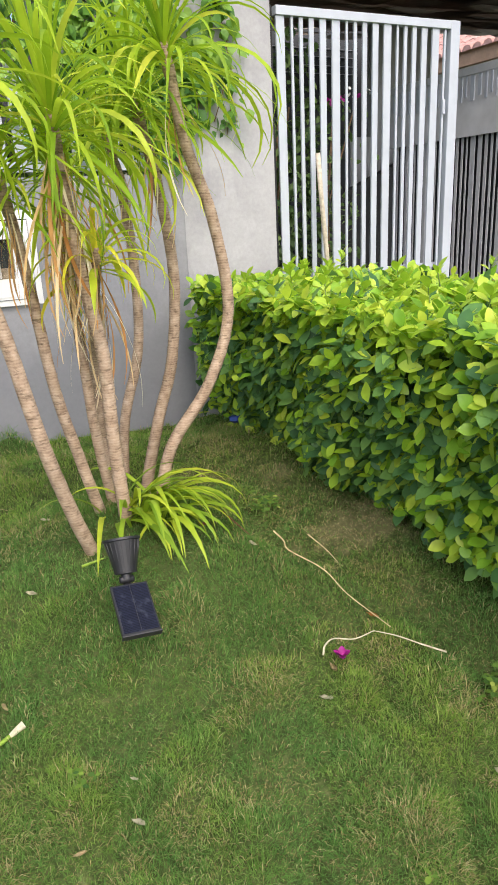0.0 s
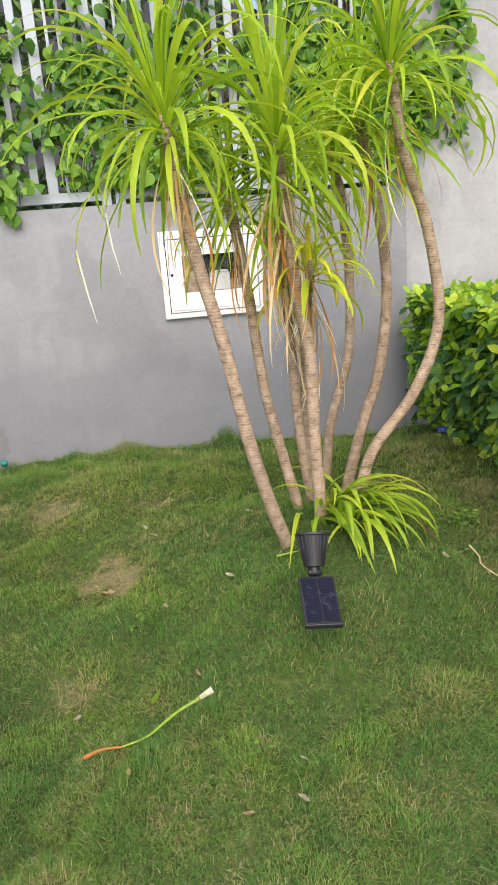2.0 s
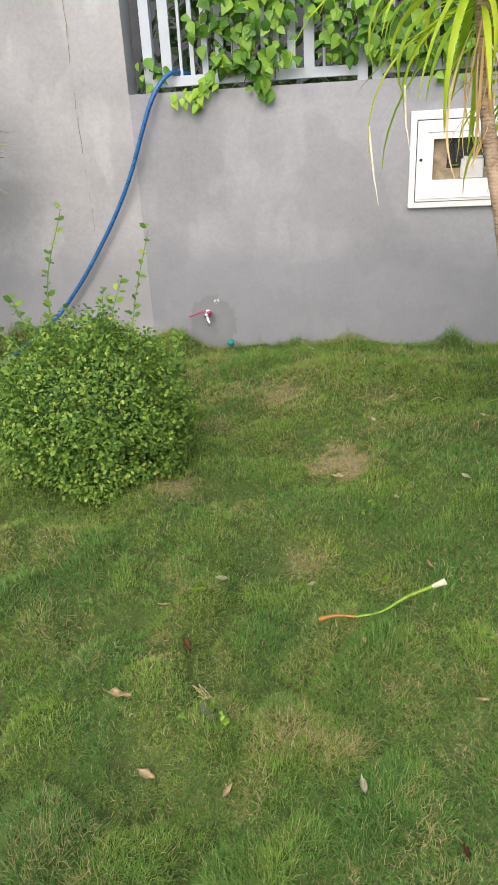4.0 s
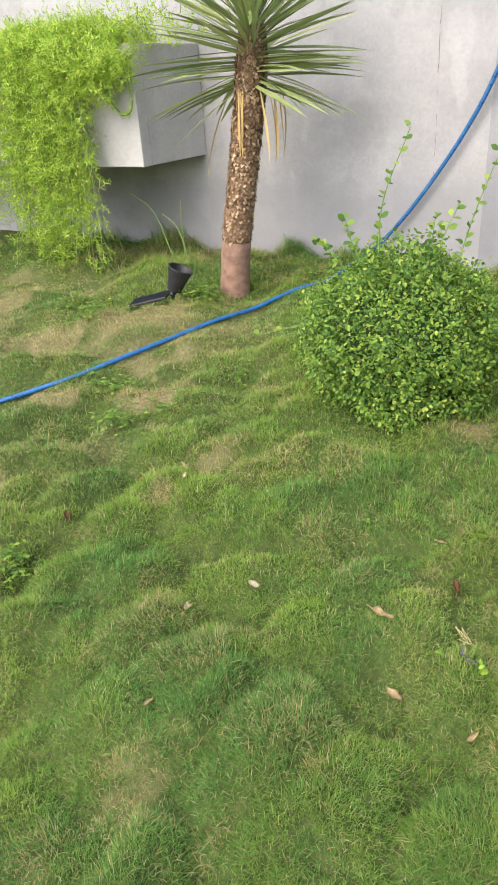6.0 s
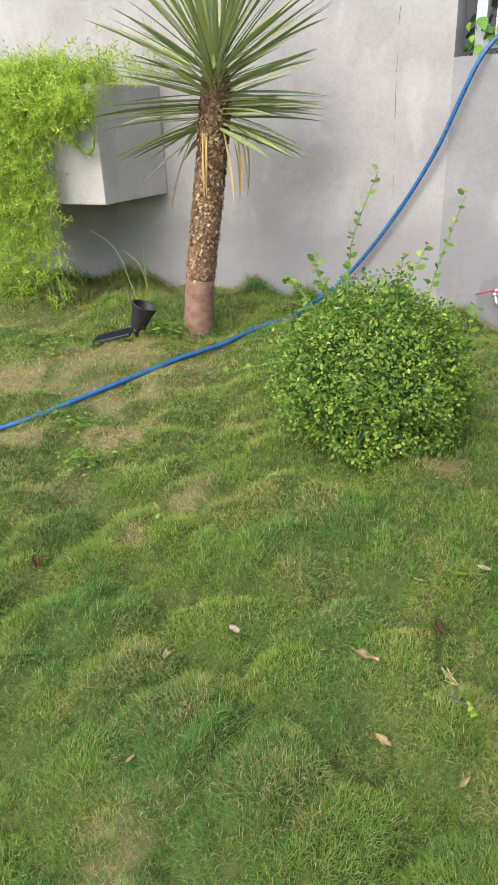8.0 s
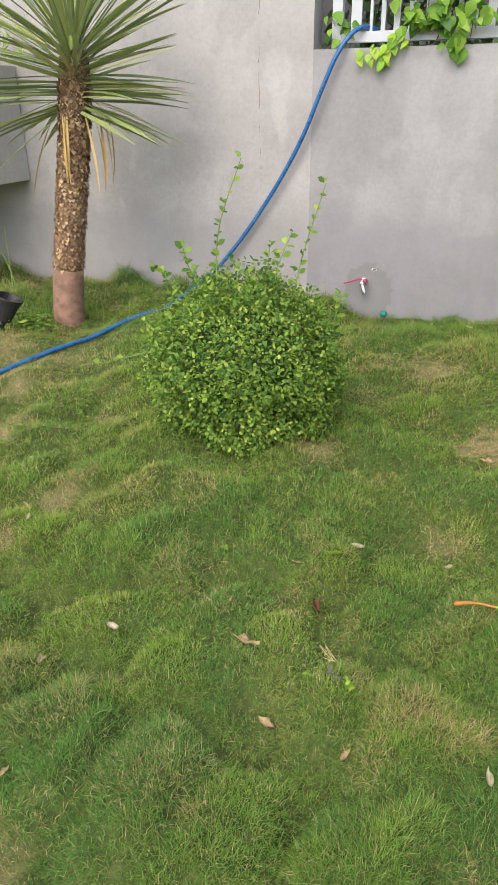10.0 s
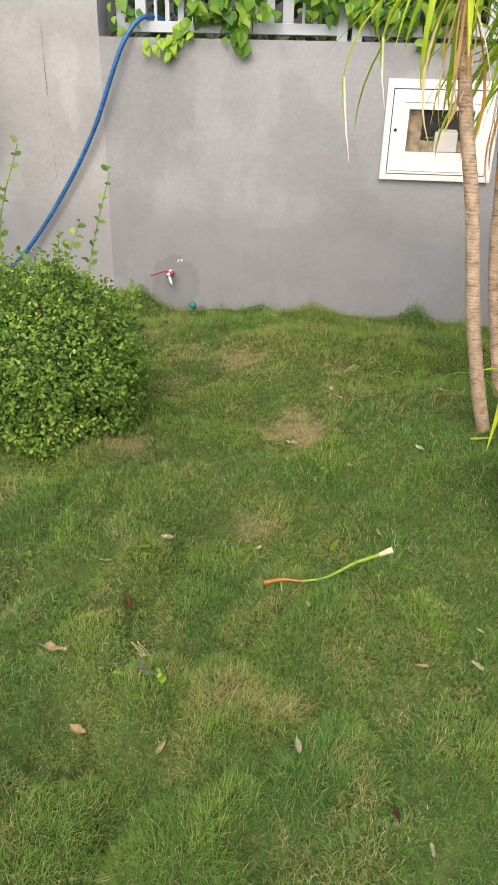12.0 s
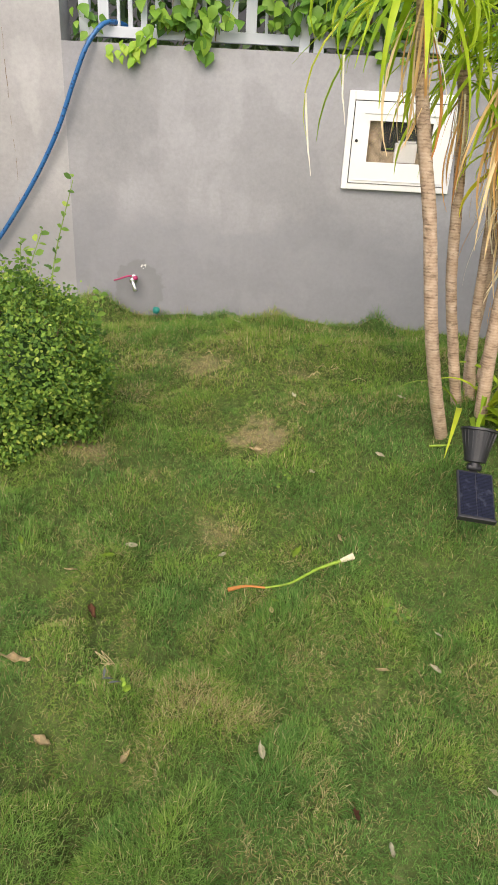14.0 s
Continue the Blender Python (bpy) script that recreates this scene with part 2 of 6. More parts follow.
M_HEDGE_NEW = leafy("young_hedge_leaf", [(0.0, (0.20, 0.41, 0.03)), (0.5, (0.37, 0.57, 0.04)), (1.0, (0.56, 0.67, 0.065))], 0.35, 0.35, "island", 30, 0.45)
M_SHRUB = leafy("shrub_leaf", [(0.0, (0.07, 0.15, 0.035)), (0.45, (0.14, 0.262, 0.045)), (0.85, (0.25, 0.38, 0.06)), (1.0, (0.42, 0.50, 0.11))], 0.6, 0.38, "island", 40, 0.25)
M_VINE = leafy("vine_leaf", [(0.0, (0.06, 0.165, 0.028)), (0.5, (0.145, 0.31, 0.038)), (1.0, (0.30, 0.48, 0.06))], 0.45, 0.4, "island", 30, 0.4)
M_VINE_NEW = leafy("young_vine_leaf", [(0.0, (0.17, 0.36, 0.03)), (0.5, (0.27, 0.48, 0.04)), (1.0, (0.42, 0.58, 0.06))], 0.4, 0.4, "island", 30, 0.4)
M_FERN = leafy("fern_frond", [(0.0, (0.22, 0.38, 0.05)), (0.6, (0.38, 0.54, 0.08)), (1.0, (0.55, 0.64, 0.12))], 0.6, 0.4, "island", 30, 0.2)
M_INNER_SHADE = leafy("inner_leaf_shade", [(0.0, (0.02, 0.05, 0.015)), (1.0, (0.06, 0.12, 0.03))], 0.5, 0.25, "island", 20, 0.3)
M_TWIG = plain("brown_twig", (0.17, 0.11, 0.065), 0.85, vary=0.3, scale=40)
M_STEM = plain("green_stem", (0.16, 0.24, 0.06), 0.6, vary=0.25, scale=30)
M_HOSE = hose_mat()
M_BLACK = plain("black_plastic", (0.018, 0.018, 0.021), 0.42, spec=0.45, vary=0.25, scale=25)
M_CELL = panel_mat()
M_TAPRED = plain("magenta_plastic", (0.30, 0.02, 0.09), 0.4, spec=0.45)
M_CHROME = plain("tap_metal", (0.62, 0.62, 0.62), 0.25, metal=0.9)
M_TEAL = plain("teal_plastic", (0.02, 0.20, 0.17), 0.45)
M_BLUE = plain("blue_plastic", (0.03, 0.06, 0.25), 0.5)
M_TAN = plain("tan_dead_leaf", (0.54, 0.42, 0.24), 0.85, vary=0.35, scale=60)
M_BROWN = plain("brown_dead_leaf", (0.16, 0.07, 0.04), 0.85, vary=0.4, scale=60)
M_PALE = plain("pale_dead_leaf", (0.52, 0.48, 0.34), 0.8, vary=0.3, scale=60)
M_LIME = plain("lime_leaf", (0.20, 0.31, 0.03), 0.5, vary=0.3, scale=50)
M_PINK = plain("magenta_petal", (0.27, 0.008, 0.17), 0.6, vary=0.3, scale=60)
M_ORANGE = plain("orange_stalk", (0.36, 0.15, 0.04), 0.75, vary=0.3, scale=50)
M_TILE = plain("pink_roof_tile", (0.52, 0.30, 0.26), 0.8, vary=0.25, scale=8)
M_FASCIA = plain("tan_fascia", (0.42, 0.27, 0.18), 0.8)
M_HOUSE = plain("grey_house_wall", (0.30, 0.31, 0.33), 0.85, vary=0.12, scale=3)
M_CLOUD = plain("clouded_sheet", (0.56, 0.56, 0.57), 0.5, vary=0.15, scale=5)
M_STAKE = plain("weathered_stake", (0.50, 0.44, 0.35), 0.85, vary=0.25, scale=40)
M_YARDLEAF = leafy("yard_leaf", [(0.0, (0.05, 0.10, 0.03)), (0.6, (0.12, 0.20, 0.06)), (1.0, (0.22, 0.32, 0.11))], 0.5, 0.25, "island", 20, 0.3)
M_CREAM = plain("pale_house_wall", (0.62, 0.62, 0.60), 0.85, vary=0.06, scale=3)
M_CANOPY = leafy("weathered_canopy", [(0.0, (0.26, 0.22, 0.19)), (0.6, (0.42, 0.365, 0.325)), (1.0, (0.62, 0.56, 0.51))], 0.85, 0.4, "object", 9, 0.1)
M_GREYLEAF = plain("grey_leaflet", (0.085, 0.095, 0.085), 0.7, vary=0.3, scale=50)
M_DUST = plain("dusty_brown_board", (0.34, 0.27, 0.19), 0.85, vary=0.45, scale=25)
M_YARD_DARK = plain("yard_dark_wall", (0.05, 0.052, 0.056), 0.8, vary=0.2, scale=5)
M_SLATE = plain("slate_wall", (0.26, 0.265, 0.275), 0.8, vary=0.15, scale=5)


# ---- mesh tools ----
def thing(name, base, label, category, group="", kind=""):
    ob = new(name)
    ob.empty_display_size = 0.05
    ob.location = base
    ob["base"] = tuple(base)
    return tagged(ob, label, category, group, kind)


def root_of(ob):
    while ob.parent:
        ob = ob.parent
    return ob


def part(name, bm, material, parent, label="", smooth=False):
    """Link a mesh, given in world places, as one part of a thing or of a part."""
    me = bm
    if isinstance(bm, bmesh.types.BMesh):
        me = bpy.data.meshes.new(name)
        bm.to_mesh(me)
        bm.free()
    if not me.materials:
        for m in material if isinstance(material, (list, tuple)) else [material]:
            me.materials.append(m)
    if smooth:
        me.shade_smooth()
    ob = new(name, me)
    if parent:
        r = root_of(parent)
        if "base" in r:
            me.transform(Matrix.Translation(-Vector(r["base"])))
        ob.parent = parent
    return tagged(ob, label)


def single(name, bm, material, label, category, group="", kind="", smooth=False, origin=None):
    """A thing that is one mesh."""
    ob = part(name, bm, material, None, smooth=smooth)
    if origin is not None:
        ob.data.transform(Matrix.Translation(-Vector(origin)))
        ob.location = origin
        ob["base"] = tuple(origin)
    return tagged(ob, label, category, group, kind)


def box(bm, x0, x1, y0, y1, z0, z1, bevel=0.0):
    r = bmesh.ops.create_cube(bm, size=1.0)
    vs = r["verts"]
    for v in vs:
        v.co = Vector((x0 + (v.co.x + 0.5) * (x1 - x0), y0 + (v.co.y + 0.5) * (y1 - y0), z0 + (v.co.z + 0.5) * (z1 - z0)))
    if bevel:
        es = list({e for v in vs for e in v.link_edges})
        bmesh.ops.bevel(bm, geom=es, offset=bevel, segments=2, affect="EDGES", profile=0.5)
    return bm


def boxes(*args, bevel=0.0):
    bm = bmesh.new()
    for a in args:
        box(bm, *a, bevel=bevel)
    return bm


def spline(points, per=8):
    """Catmull-Rom through the points."""
    p = [Vector(q) for q in points]
    p = [2 * p[0] - p[1]] + p + [2 * p[-1] - p[-2]]
    out = []
    for i in range(1, len(p) - 2):
        a, b, c, d = p[i - 1 : i + 3]
        for k in range(per):
            t = k / per
            out.append(0.5 * ((2 * b) + (c - a) * t + (2 * a - 5 * b + 4 * c - d) * t * t + (3 * b - a - 3 * c + d) * t**3))
    return out + [p[-2]]


def tube(bm, pts, radius, sides=8, wobble=0.0, rng=random):
    """A tube along pts; radius is a number or a function of 0..1. Ends are closed."""
    rings, n = [], len(pts)
    for i, q in enumerate(pts):
        d = (pts[min(i + 1, n - 1)] - pts[max(i - 1, 0)]).normalized()
        a = d.orthogonal().normalized() if not rings else (rings[-1][1] - d * rings[-1][1].dot(d)).normalized()
        b = d.cross(a)
        r = radius(i / (n - 1)) if callable(radius) else radius
        ring = []
        for k in range(sides):
            w = 2 * math.pi * k / sides
            rr = r * (1 + wobble * (rng.random() - 0.5))
            ring.append(bm.verts.new(q + rr * (math.cos(w) * a + math.sin(w) * b)))
        rings.append((ring, a))
    for (r0, _), (r1, _) in zip(rings, rings[1:]):
        for k in range(sides):
            bm.faces.new((r0[k], r0[(k + 1) % sides], r1[(k + 1) % sides], r1[k]))
    bm.faces.new(rings[0][0][::-1])
    bm.faces.new(rings[-1][0])
    return bm


def lathe(bm, prof, sides=20, m=Matrix()):
    """Turn (radius, height) pairs round z."""
    rings = [[bm.verts.new(m @ Vector((r * math.cos(2 * math.pi * k / sides), r * math.sin(2 * math.pi * k / sides), z))) for k in range(sides)] for r, z in prof]
    for a, b in zip(rings, rings[1:]):
        for k in range(sides):
            bm.faces.new((a[k], a[(k + 1) % sides], b[(k + 1) % sides], b[k]))
    bm.faces.new(rings[0][::-1])
    bm.faces.new(rings[-1])
    return bm


def leaf_form(length=1.0, width=0.5, fold=0.12, bend=0.25, widest=0.4, cup=0.0, rows=(0.16, 0.42, 0.72)):
    """A leaf along +y with its upper side to +z: vertices and faces."""
    vs = [(0, 0, 0)]
    for s in rows:
        w = 0.5 * width * (min(s / widest, 1) ** 0.7 if s < widest else max(0, 1 - ((s - widest) / (1 - widest)) ** 1.7))
        z = -bend * length * s * s
        vs += [(-w, s * length, z + fold * w * 2 + cup), (0, s * length, z), (w, s * length, z + fold * w * 2 + cup)]
    vs.append((0, length, -bend * length * 1.05))
    fs = [(0, 2, 1), (0, 3, 2)]
    for i in range(len(rows) - 1):
        a = 1 + 3 * i
        fs += [(a, a + 1, a + 4, a + 3), (a + 1, a + 2, a + 5, a + 4)]
    a, t = 1 + 3 * (len(rows) - 1), len(vs) - 1
    fs += [(a, a + 1, t), (a + 1, a + 2, t)]
    return np.array(vs, float), fs


def raw_mesh(name, verts, loops, starts):
    me = bpy.data.meshes.new(name)
    me.vertices.add(len(verts))
    me.vertices.foreach_set("co", np.ascontiguousarray(verts, np.float32).ravel())
    me.loops.add(len(loops))
    me.loops.foreach_set("vertex_index", np.ascontiguousarray(loops, np.int32))
    me.polygons.add(len(starts))
    me.polygons.foreach_set("loop_start", np.ascontiguousarray(starts, np.int32))
    me.update(calc_edges=True)
    return me


def scatter(name, form, places, ways, ups, sizes):
    """One mesh of many leaves: each at a place, along a way, its upper side towards an up, at a size."""
    tv, tf = form
    P, d, u = (np.asarray(a, float) for a in (places, ways, ups))
    d = d / np.linalg.norm(d, axis=1, keepdims=True)
    x = np.cross(d, u)
    x /= np.linalg.norm(x, axis=1, keepdims=True) + 1e-9
    z = np.cross(x, d)
    S = np.asarray(sizes, float)[:, None, None]
    V = P[:, None, :] + S * (tv[None, :, 0:1] * x[:, None, :] + tv[None, :, 1:2] * d[:, None, :] + tv[None, :, 2:3] * z[:, None, :])
    n, k = len(P), len(tv)
    flat = np.concatenate([np.array(f) for f in tf])
    sizes_f = np.array([len(f) for f in tf])
    loops = (flat[None, :] + (np.arange(n) * k)[:, None]).ravel()
    starts = (np.concatenate([[0], np.cumsum(sizes_f)[:-1]])[None, :] + (np.arange(n) * len(flat))[:, None]).ravel()
    return raw_mesh(name, V.reshape(-1, 3), loops, starts)


RNG = np.random.default_rng(7)


def unit(n):
    v = RNG.normal(size=(n, 3))
    return v / np.linalg.norm(v, axis=1, keepdims=True)


FIELDS = {}


def vnoise(x, y, size, seed):
    """Smooth random field in -1..1 with features of that size."""
    if seed not in FIELDS:
        FIELDS[seed] = np.random.default_rng(seed).uniform(-1, 1, (256, 256))
    g = FIELDS[seed]
    u, v = np.asarray(x) / size + 131.3, np.asarray(y) / size + 77.7
    i, j = np.floor(u).astype(int), np.floor(v).astype(int)
    a, b = u - i, v - j
    a, b = a * a * (3 - 2 * a), b * b * (3 - 2 * b)
    p = lambda di, dj: g[(i + di) % 256, (j + dj) % 256]
    return (p(0, 0) * (1 - a) + p(1, 0) * a) * (1 - b) + (p(0, 1) * (1 - a) + p(1, 1) * a) * b


# ---- ground: one sheet, a lawn that rises to the wall, with hummocks ----
WALL_Y = 3.36
DRY_LEFT = ((-1.49, 1.49, 0.18, 0.9), (-1.06, 1.67, 0.09, 0.75), (-0.96, 1.20, 0.09, 0.7), (-1.01, 0.94, 0.07, 0.65), (-0.22, 1.66, 0.09, 0.85), (-0.48, 0.16, 0.11, 0.65),
            (-0.13, 0.94, 0.045, 0.65), (-0.38, 1.03, 0.09, 0.35), (-2.42, 3.08, 0.12, 0.6), (-2.49, 1.71, 0.20, 0.8), (-1.93, 1.33, 0.12, 0.9), (-2.83, 1.89, 0.16, 0.7), (-0.46, 0.64, 0.05, 0.4), (-0.59, -0.02, 0.07, 0.6))
DRY_MIDDLE = ((0.36, 1.98, 0.13, 1.0), (0.23, 1.46, 0.09, 0.65), (0.24, 0.79, 0.045, 0.7), (0.37, 0.79, 0.06, 0.6), (0.07, 0.85, 0.045, 0.5), (0.51, 0.95, 0.08, 0.5), (0.06, 2.50, 0.15, 0.75), (0.51, 2.52, 0.11, 0.6),
              (-0.15, 2.56, 0.10, 0.55), (0.48, 2.19, 0.08, 0.55), (0.55, 1.15, 0.05, 0.4), (-0.16, 2.19, 0.12, 0.55), (0.15, 0.65, 0.05, 0.4), (0.63, 0.79, 0.05, 0.5), (0.77, 0.84, 0.05, 0.4), (0.86, 0.53, 0.06, 0.4), (0.42, 0.45, 0.06, 0.4), (0.49, 1.35, 0.06, 0.4))
DRY_RIGHT = ((1.95, 1.75, 0.30, 0.7), (1.90, 2.28, 0.14, 0.65), (1.63, 2.42, 0.12, 0.6), (1.85, 1.60, 0.08, 0.7), (1.91, 1.32, 0.10, 0.55), (1.59, 1.24, 0.06, 0.6), (1.77, 0.88, 0.09, 0.5), (1.11, 0.86, 0.08, 0.45), (1.43, 0.54, 0.06, 0.4), (1.80, 1.95, 0.16, 0.55), (1.78, 2.75, 0.2, 0.5))
DRY_SPOTS = DRY_LEFT + DRY_MIDDLE + DRY_RIGHT
# Darker green spots; the widest, under the planter, also carries its shade.
DARK_GREEN_SPOTS = ((-0.37, 0.44, 0.12), (-0.22, 0.70, 0.09), (-0.69, 0.51, 0.10), (-0.92, 0.66, 0.10), (0.20, 1.18, 0.09), (-2.99, 3.25, 0.35), (-1.79, 3.34, 0.20), (-0.28, 0.92, 0.07), (0.11, 1.42, 0.09), (0.46, 1.22, 0.07), (0.72, 2.04, 0.15),
              (0.71, 0.60, 0.08), (0.78, 1.40, 0.13), (1.10, 1.44, 0.19), (0.86, 1.09, 0.10), (1.24, 0.96, 0.09), (0.13, 1.63, 0.12), (-0.19, 1.59, 0.08), (-0.95, 0.48, 0.10), (-0.49, 0.39, 0.10), (0.93, 3.24, 0.10), (0.09, 3.32, 0.09), (-1.6, 2.2, 0.16), (0.35, 1.66, 0.10))
WALL_TUFTS = ((-0.56, 0.075, 0.11), (0.10, 0.045, 0.07), (0.23, 0.02, 0.06), (0.36, 0.025, 0.08), (0.76, 0.03, 0.07), (0.92, 0.075, 0.08), (-1.83, 0.075, 0.13), (-1.5, 0.05, 0.12), (-2.75, 0.05, 0.2), (-2.3, 0.02, 0.1))


def rise(x, y):
    """The lawn's large form."""
    x, y = np.asarray(x, float), np.asarray(y, float)
    yy = np.clip(y, -0.8, 3.4)
    z = -0.455 - 0.0074 * np.clip(x, -4, 4) + 0.238 * yy - 0.0339 * yy * yy
    z = z + 0.05 / (1 + np.exp(np.clip(x / 0.06, -50, 50))) / (1 + np.exp(np.clip(-(x + 1.3) / 0.15, -50, 50))) * np.clip((2.4 - y) / 0.8, 0, 1)
    z = z + 0.172 * np.exp(-(((x - 1.12) / 0.4) ** 2) - ((y - 1.8) / 0.45) ** 2)
    z = z - 0.08 * np.exp(-(((x - 0.30) / 0.3) ** 2) - ((y - 1.32) / 0.5) ** 2)
    z = z - 0.022 * np.exp(-(((x - 1.6) / 0.35) ** 2) - ((y - 1.3) / 0.45) ** 2)
    z = z - 0.055 * np.clip((y - 2.75) / 0.5, 0, 1) / (1 + np.exp(np.clip(-(x + 0.66) / 0.06, -50, 50)))
    z = z - 0.03 * np.clip((y - 2.75) / 0.5, 0, 1) * np.clip((x - 1.2) / 0.5, 0, 1)
    z = z + 0.020 * np.exp(-(((y - 2.78) / 0.16) ** 2)) - 0.014 * np.exp(-(((y - 2.42) / 0.13) ** 2))
    return z


def wall_tuft(x, y):
    """Clumps that stand up against the foot of the wall: their height at a place."""
    x, y = np.asarray(x, float), np.asarray(y, float)
    z = np.zeros(np.broadcast(x, y).shape)
    for tx, th, tr in WALL_TUFTS:
        z = z + th * np.exp(-(((x - tx) / tr) ** 2) - ((y - 3.30) / (0.9 * tr)) ** 2)
    return z


def dryness(x, y):
    x, y = np.asarray(x, float), np.asarray(y, float)
    d = 0.05 + (0.15 + 0.45 * np.clip((-1.1 - x) / 0.5, 0, 1)) * np.clip(vnoise(x, y, 0.33, 11) + 0.5 * vnoise(x, y, 0.12, 12) + 0.35 * np.clip((-1.1 - x) / 0.5, 0, 1), 0, 1)
    ragged = 0.30 * vnoise(x + y, y - x, 0.11, 13) + 0.45 * vnoise(x + 0.7 * y, y - 0.7 * x, 0.045, 14) + 0.4 * vnoise(x - 0.4 * y, y, 0.018, 15)
    d = d + 0.12 * np.clip((-1.15 - x) / 0.4, 0, 1) * np.clip((2.5 - y) / 0.4, 0, 1)
    for sx, sy, r, s in DRY_SPOTS:
        d = np.maximum(d, s * np.clip(1.5 - np.hypot(x - sx, (y - sy) * 1.1) / r - ragged, 0, 1))
    d = d * np.clip((4.2 - np.abs(x)) / 0.8, 0, 1) * np.clip((y + 1.0) / 0.5, 0, 1)
    return np.clip(d, 0, 1)


HOSE_LINE = spline([(-1.28, 3.25, 0), (-1.387, 2.855, 0), (-1.49, 2.665, 0), (-1.582, 2.451, 0), (-1.684, 2.155, 0), (-1.781, 1.886, 0), (-1.871, 1.664, 0), (-1.967, 1.455, 0), (-2.2, 1.12, 0), (-2.6, 0.72, 0), (-3.0, 0.4, 0)], 4)[4:]


def pressed(x, y):
    """1 far from the hose, low where it lies and presses the lawn flat."""
    far = np.full(np.shape(x), 9.0)
    for q in HOSE_LINE:
        far = np.minimum(far, np.hypot(x - q.x, y - q.y))
    return 1 - 0.85 * np.exp(-((far / 0.09) ** 2))


CLUMPS = np.random.default_rng(5).random((128, 128, 6))


def tufts(x, y, size=0.20):
    """The clump of grass that a place belongs to: its distance from the clump's heart (1 at about the rim), the way from the heart, and three random numbers of the clump."""
    x, y = np.asarray(x, float), np.asarray(y, float)
    px = x + 0.05 * vnoise(x, y, 0.11, 71) + 0.014 * vnoise(x, y, 0.035, 73)
    py = y + 0.05 * vnoise(x, y, 0.11, 72) + 0.014 * vnoise(x, y, 0.035, 74)
    wx, wy = (0.87 * px - 0.49 * py) * 1.2, (0.49 * px + 0.87 * py) * 0.8
    tab = CLUMPS
    i, j = np.floor(wx / size).astype(int), np.floor(wy / size).astype(int)
    best = np.full(x.shape, 9.0)
    got = np.zeros(x.shape + (5,))
    for di in (-1, 0, 1):
        for dj in (-1, 0, 1):
            t = tab[(i + di) % 128, (j + dj) % 128]
            dx, dy = wx - (i + di + t[..., 0]) * size, wy - (j + dj + t[..., 1]) * size
            d = np.hypot(dx, dy) / (size * (0.55 + 0.35 * t[..., 5]))
            near = d < best
            best = np.where(near, d, best)
            got = np.where(near[..., None], np.stack([0.87 * dx + 0.49 * dy, 0.87 * dy - 0.49 * dx, t[..., 2], t[..., 3], t[..., 4]], -1), got)
    return np.clip(best, 0, 1.3), got


def height(x, y):
    rough = 0.55 + 0.75 * np.clip((0.55 - np.asarray(x, float)) / 0.7, 0, 1)
    h = rough * (0.040 * vnoise(x, y, 0.27, 1) + 0.010 * vnoise(x, y, 0.10, 2)) + 0.012 * vnoise(x, y, 0.7, 3)
    d, c = tufts(x, y)
    h = h + rough * np.clip(1.35 - 0.55 * np.asarray(y, float), 0.22, 1) * (0.032 + 0.066 * c[..., 2]) * (np.clip(1 - d * d, -0.3, 1) - 0.45)
    d, c = tufts(x, y, 0.075)
    h = h + (0.005 + 0.011 * c[..., 2]) * (np.clip(1 - d * d, -0.3, 1) - 0.4)
    near = np.clip((3.3 - np.asarray(y, float)) / 0.3, 0, 1)
    h = h * np.clip((4.3 - np.abs(x)) / 0.6, 0, 1) * np.clip((np.asarray(y, float) + 1.4) / 0.5, 0, 1)
    return rise(x, y) + h * (0.7 + 0.3 * near) * pressed(x, y) + wall_tuft(x, y) - 0.014 * dryness(x, y)


def on(x, y, up=0.0):
    return Vector((x, y, float(height(np.array([x]), np.array([y]))[0]) + up))


gx = np.concatenate([[-400, -120, -40, -14, -7], np.arange(-4.5, 4.51, 0.03), [7, 14, 40, 120, 400]])
gy = np.concatenate([[-400, -120, -40, -14, -5, -3], np.arange(-1.5, 3.61, 0.03), [4.2, 6, 10, 20, 60, 150, 400]])
GX, GY = np.meshgrid(gx, gy)
verts = np.stack([GX.ravel(), GY.ravel(), height(GX.ravel(), GY.ravel())], 1)
nx, ny = len(gx), len(gy)
q0 = (np.arange(ny - 1)[:, None] * nx + np.arange(nx - 1)[None, :]).ravel()
quads = np.stack([q0, q0 + 1, q0 + 1 + nx, q0 + nx], 1)
me = raw_mesh("ground", verts, quads.ravel(), np.arange(len(quads)) * 4)
me.attributes.new("dry", "FLOAT", "POINT").data.foreach_set("value", dryness(GX.ravel(), GY.ravel()).astype(np.float32))
ground = part("ground", me, M_SOIL, None, smooth=True)
tagged(ground, "uneven sloping lawn soil with thatch and bare dry spots", "ground", kind="structure")

# ---- the garden wall ----
SILL = 1.212
OPEN_L, OPEN_R, GATE_L, GATE_R = -0.733, 2.0, 2.58, 3.87
TOP = 2.35
tagged(part("wall_low", boxes((OPEN_L, OPEN_R, WALL_Y, WALL_Y + 0.17, -0.5, SILL)), M_WALL, None),
       "low grey plastered wall with damp stained foot", "wall", kind="structure")
wall_left = tagged(part("wall_left", boxes((-9.0, OPEN_L, WALL_Y, WALL_Y + 0.17, -0.5, TOP)), M_PALE_WALL, None),
                   "tall pale grey plastered wall with a crack", "wall", kind="structure")
tagged(part("wall_right", boxes((OPEN_R, GATE_L - 0.02, WALL_Y - 0.003, WALL_Y + 0.2, -0.5, TOP)), M_PIER, None),
       "tall pale grey plastered pier beside the gate", "wall", kind="structure")
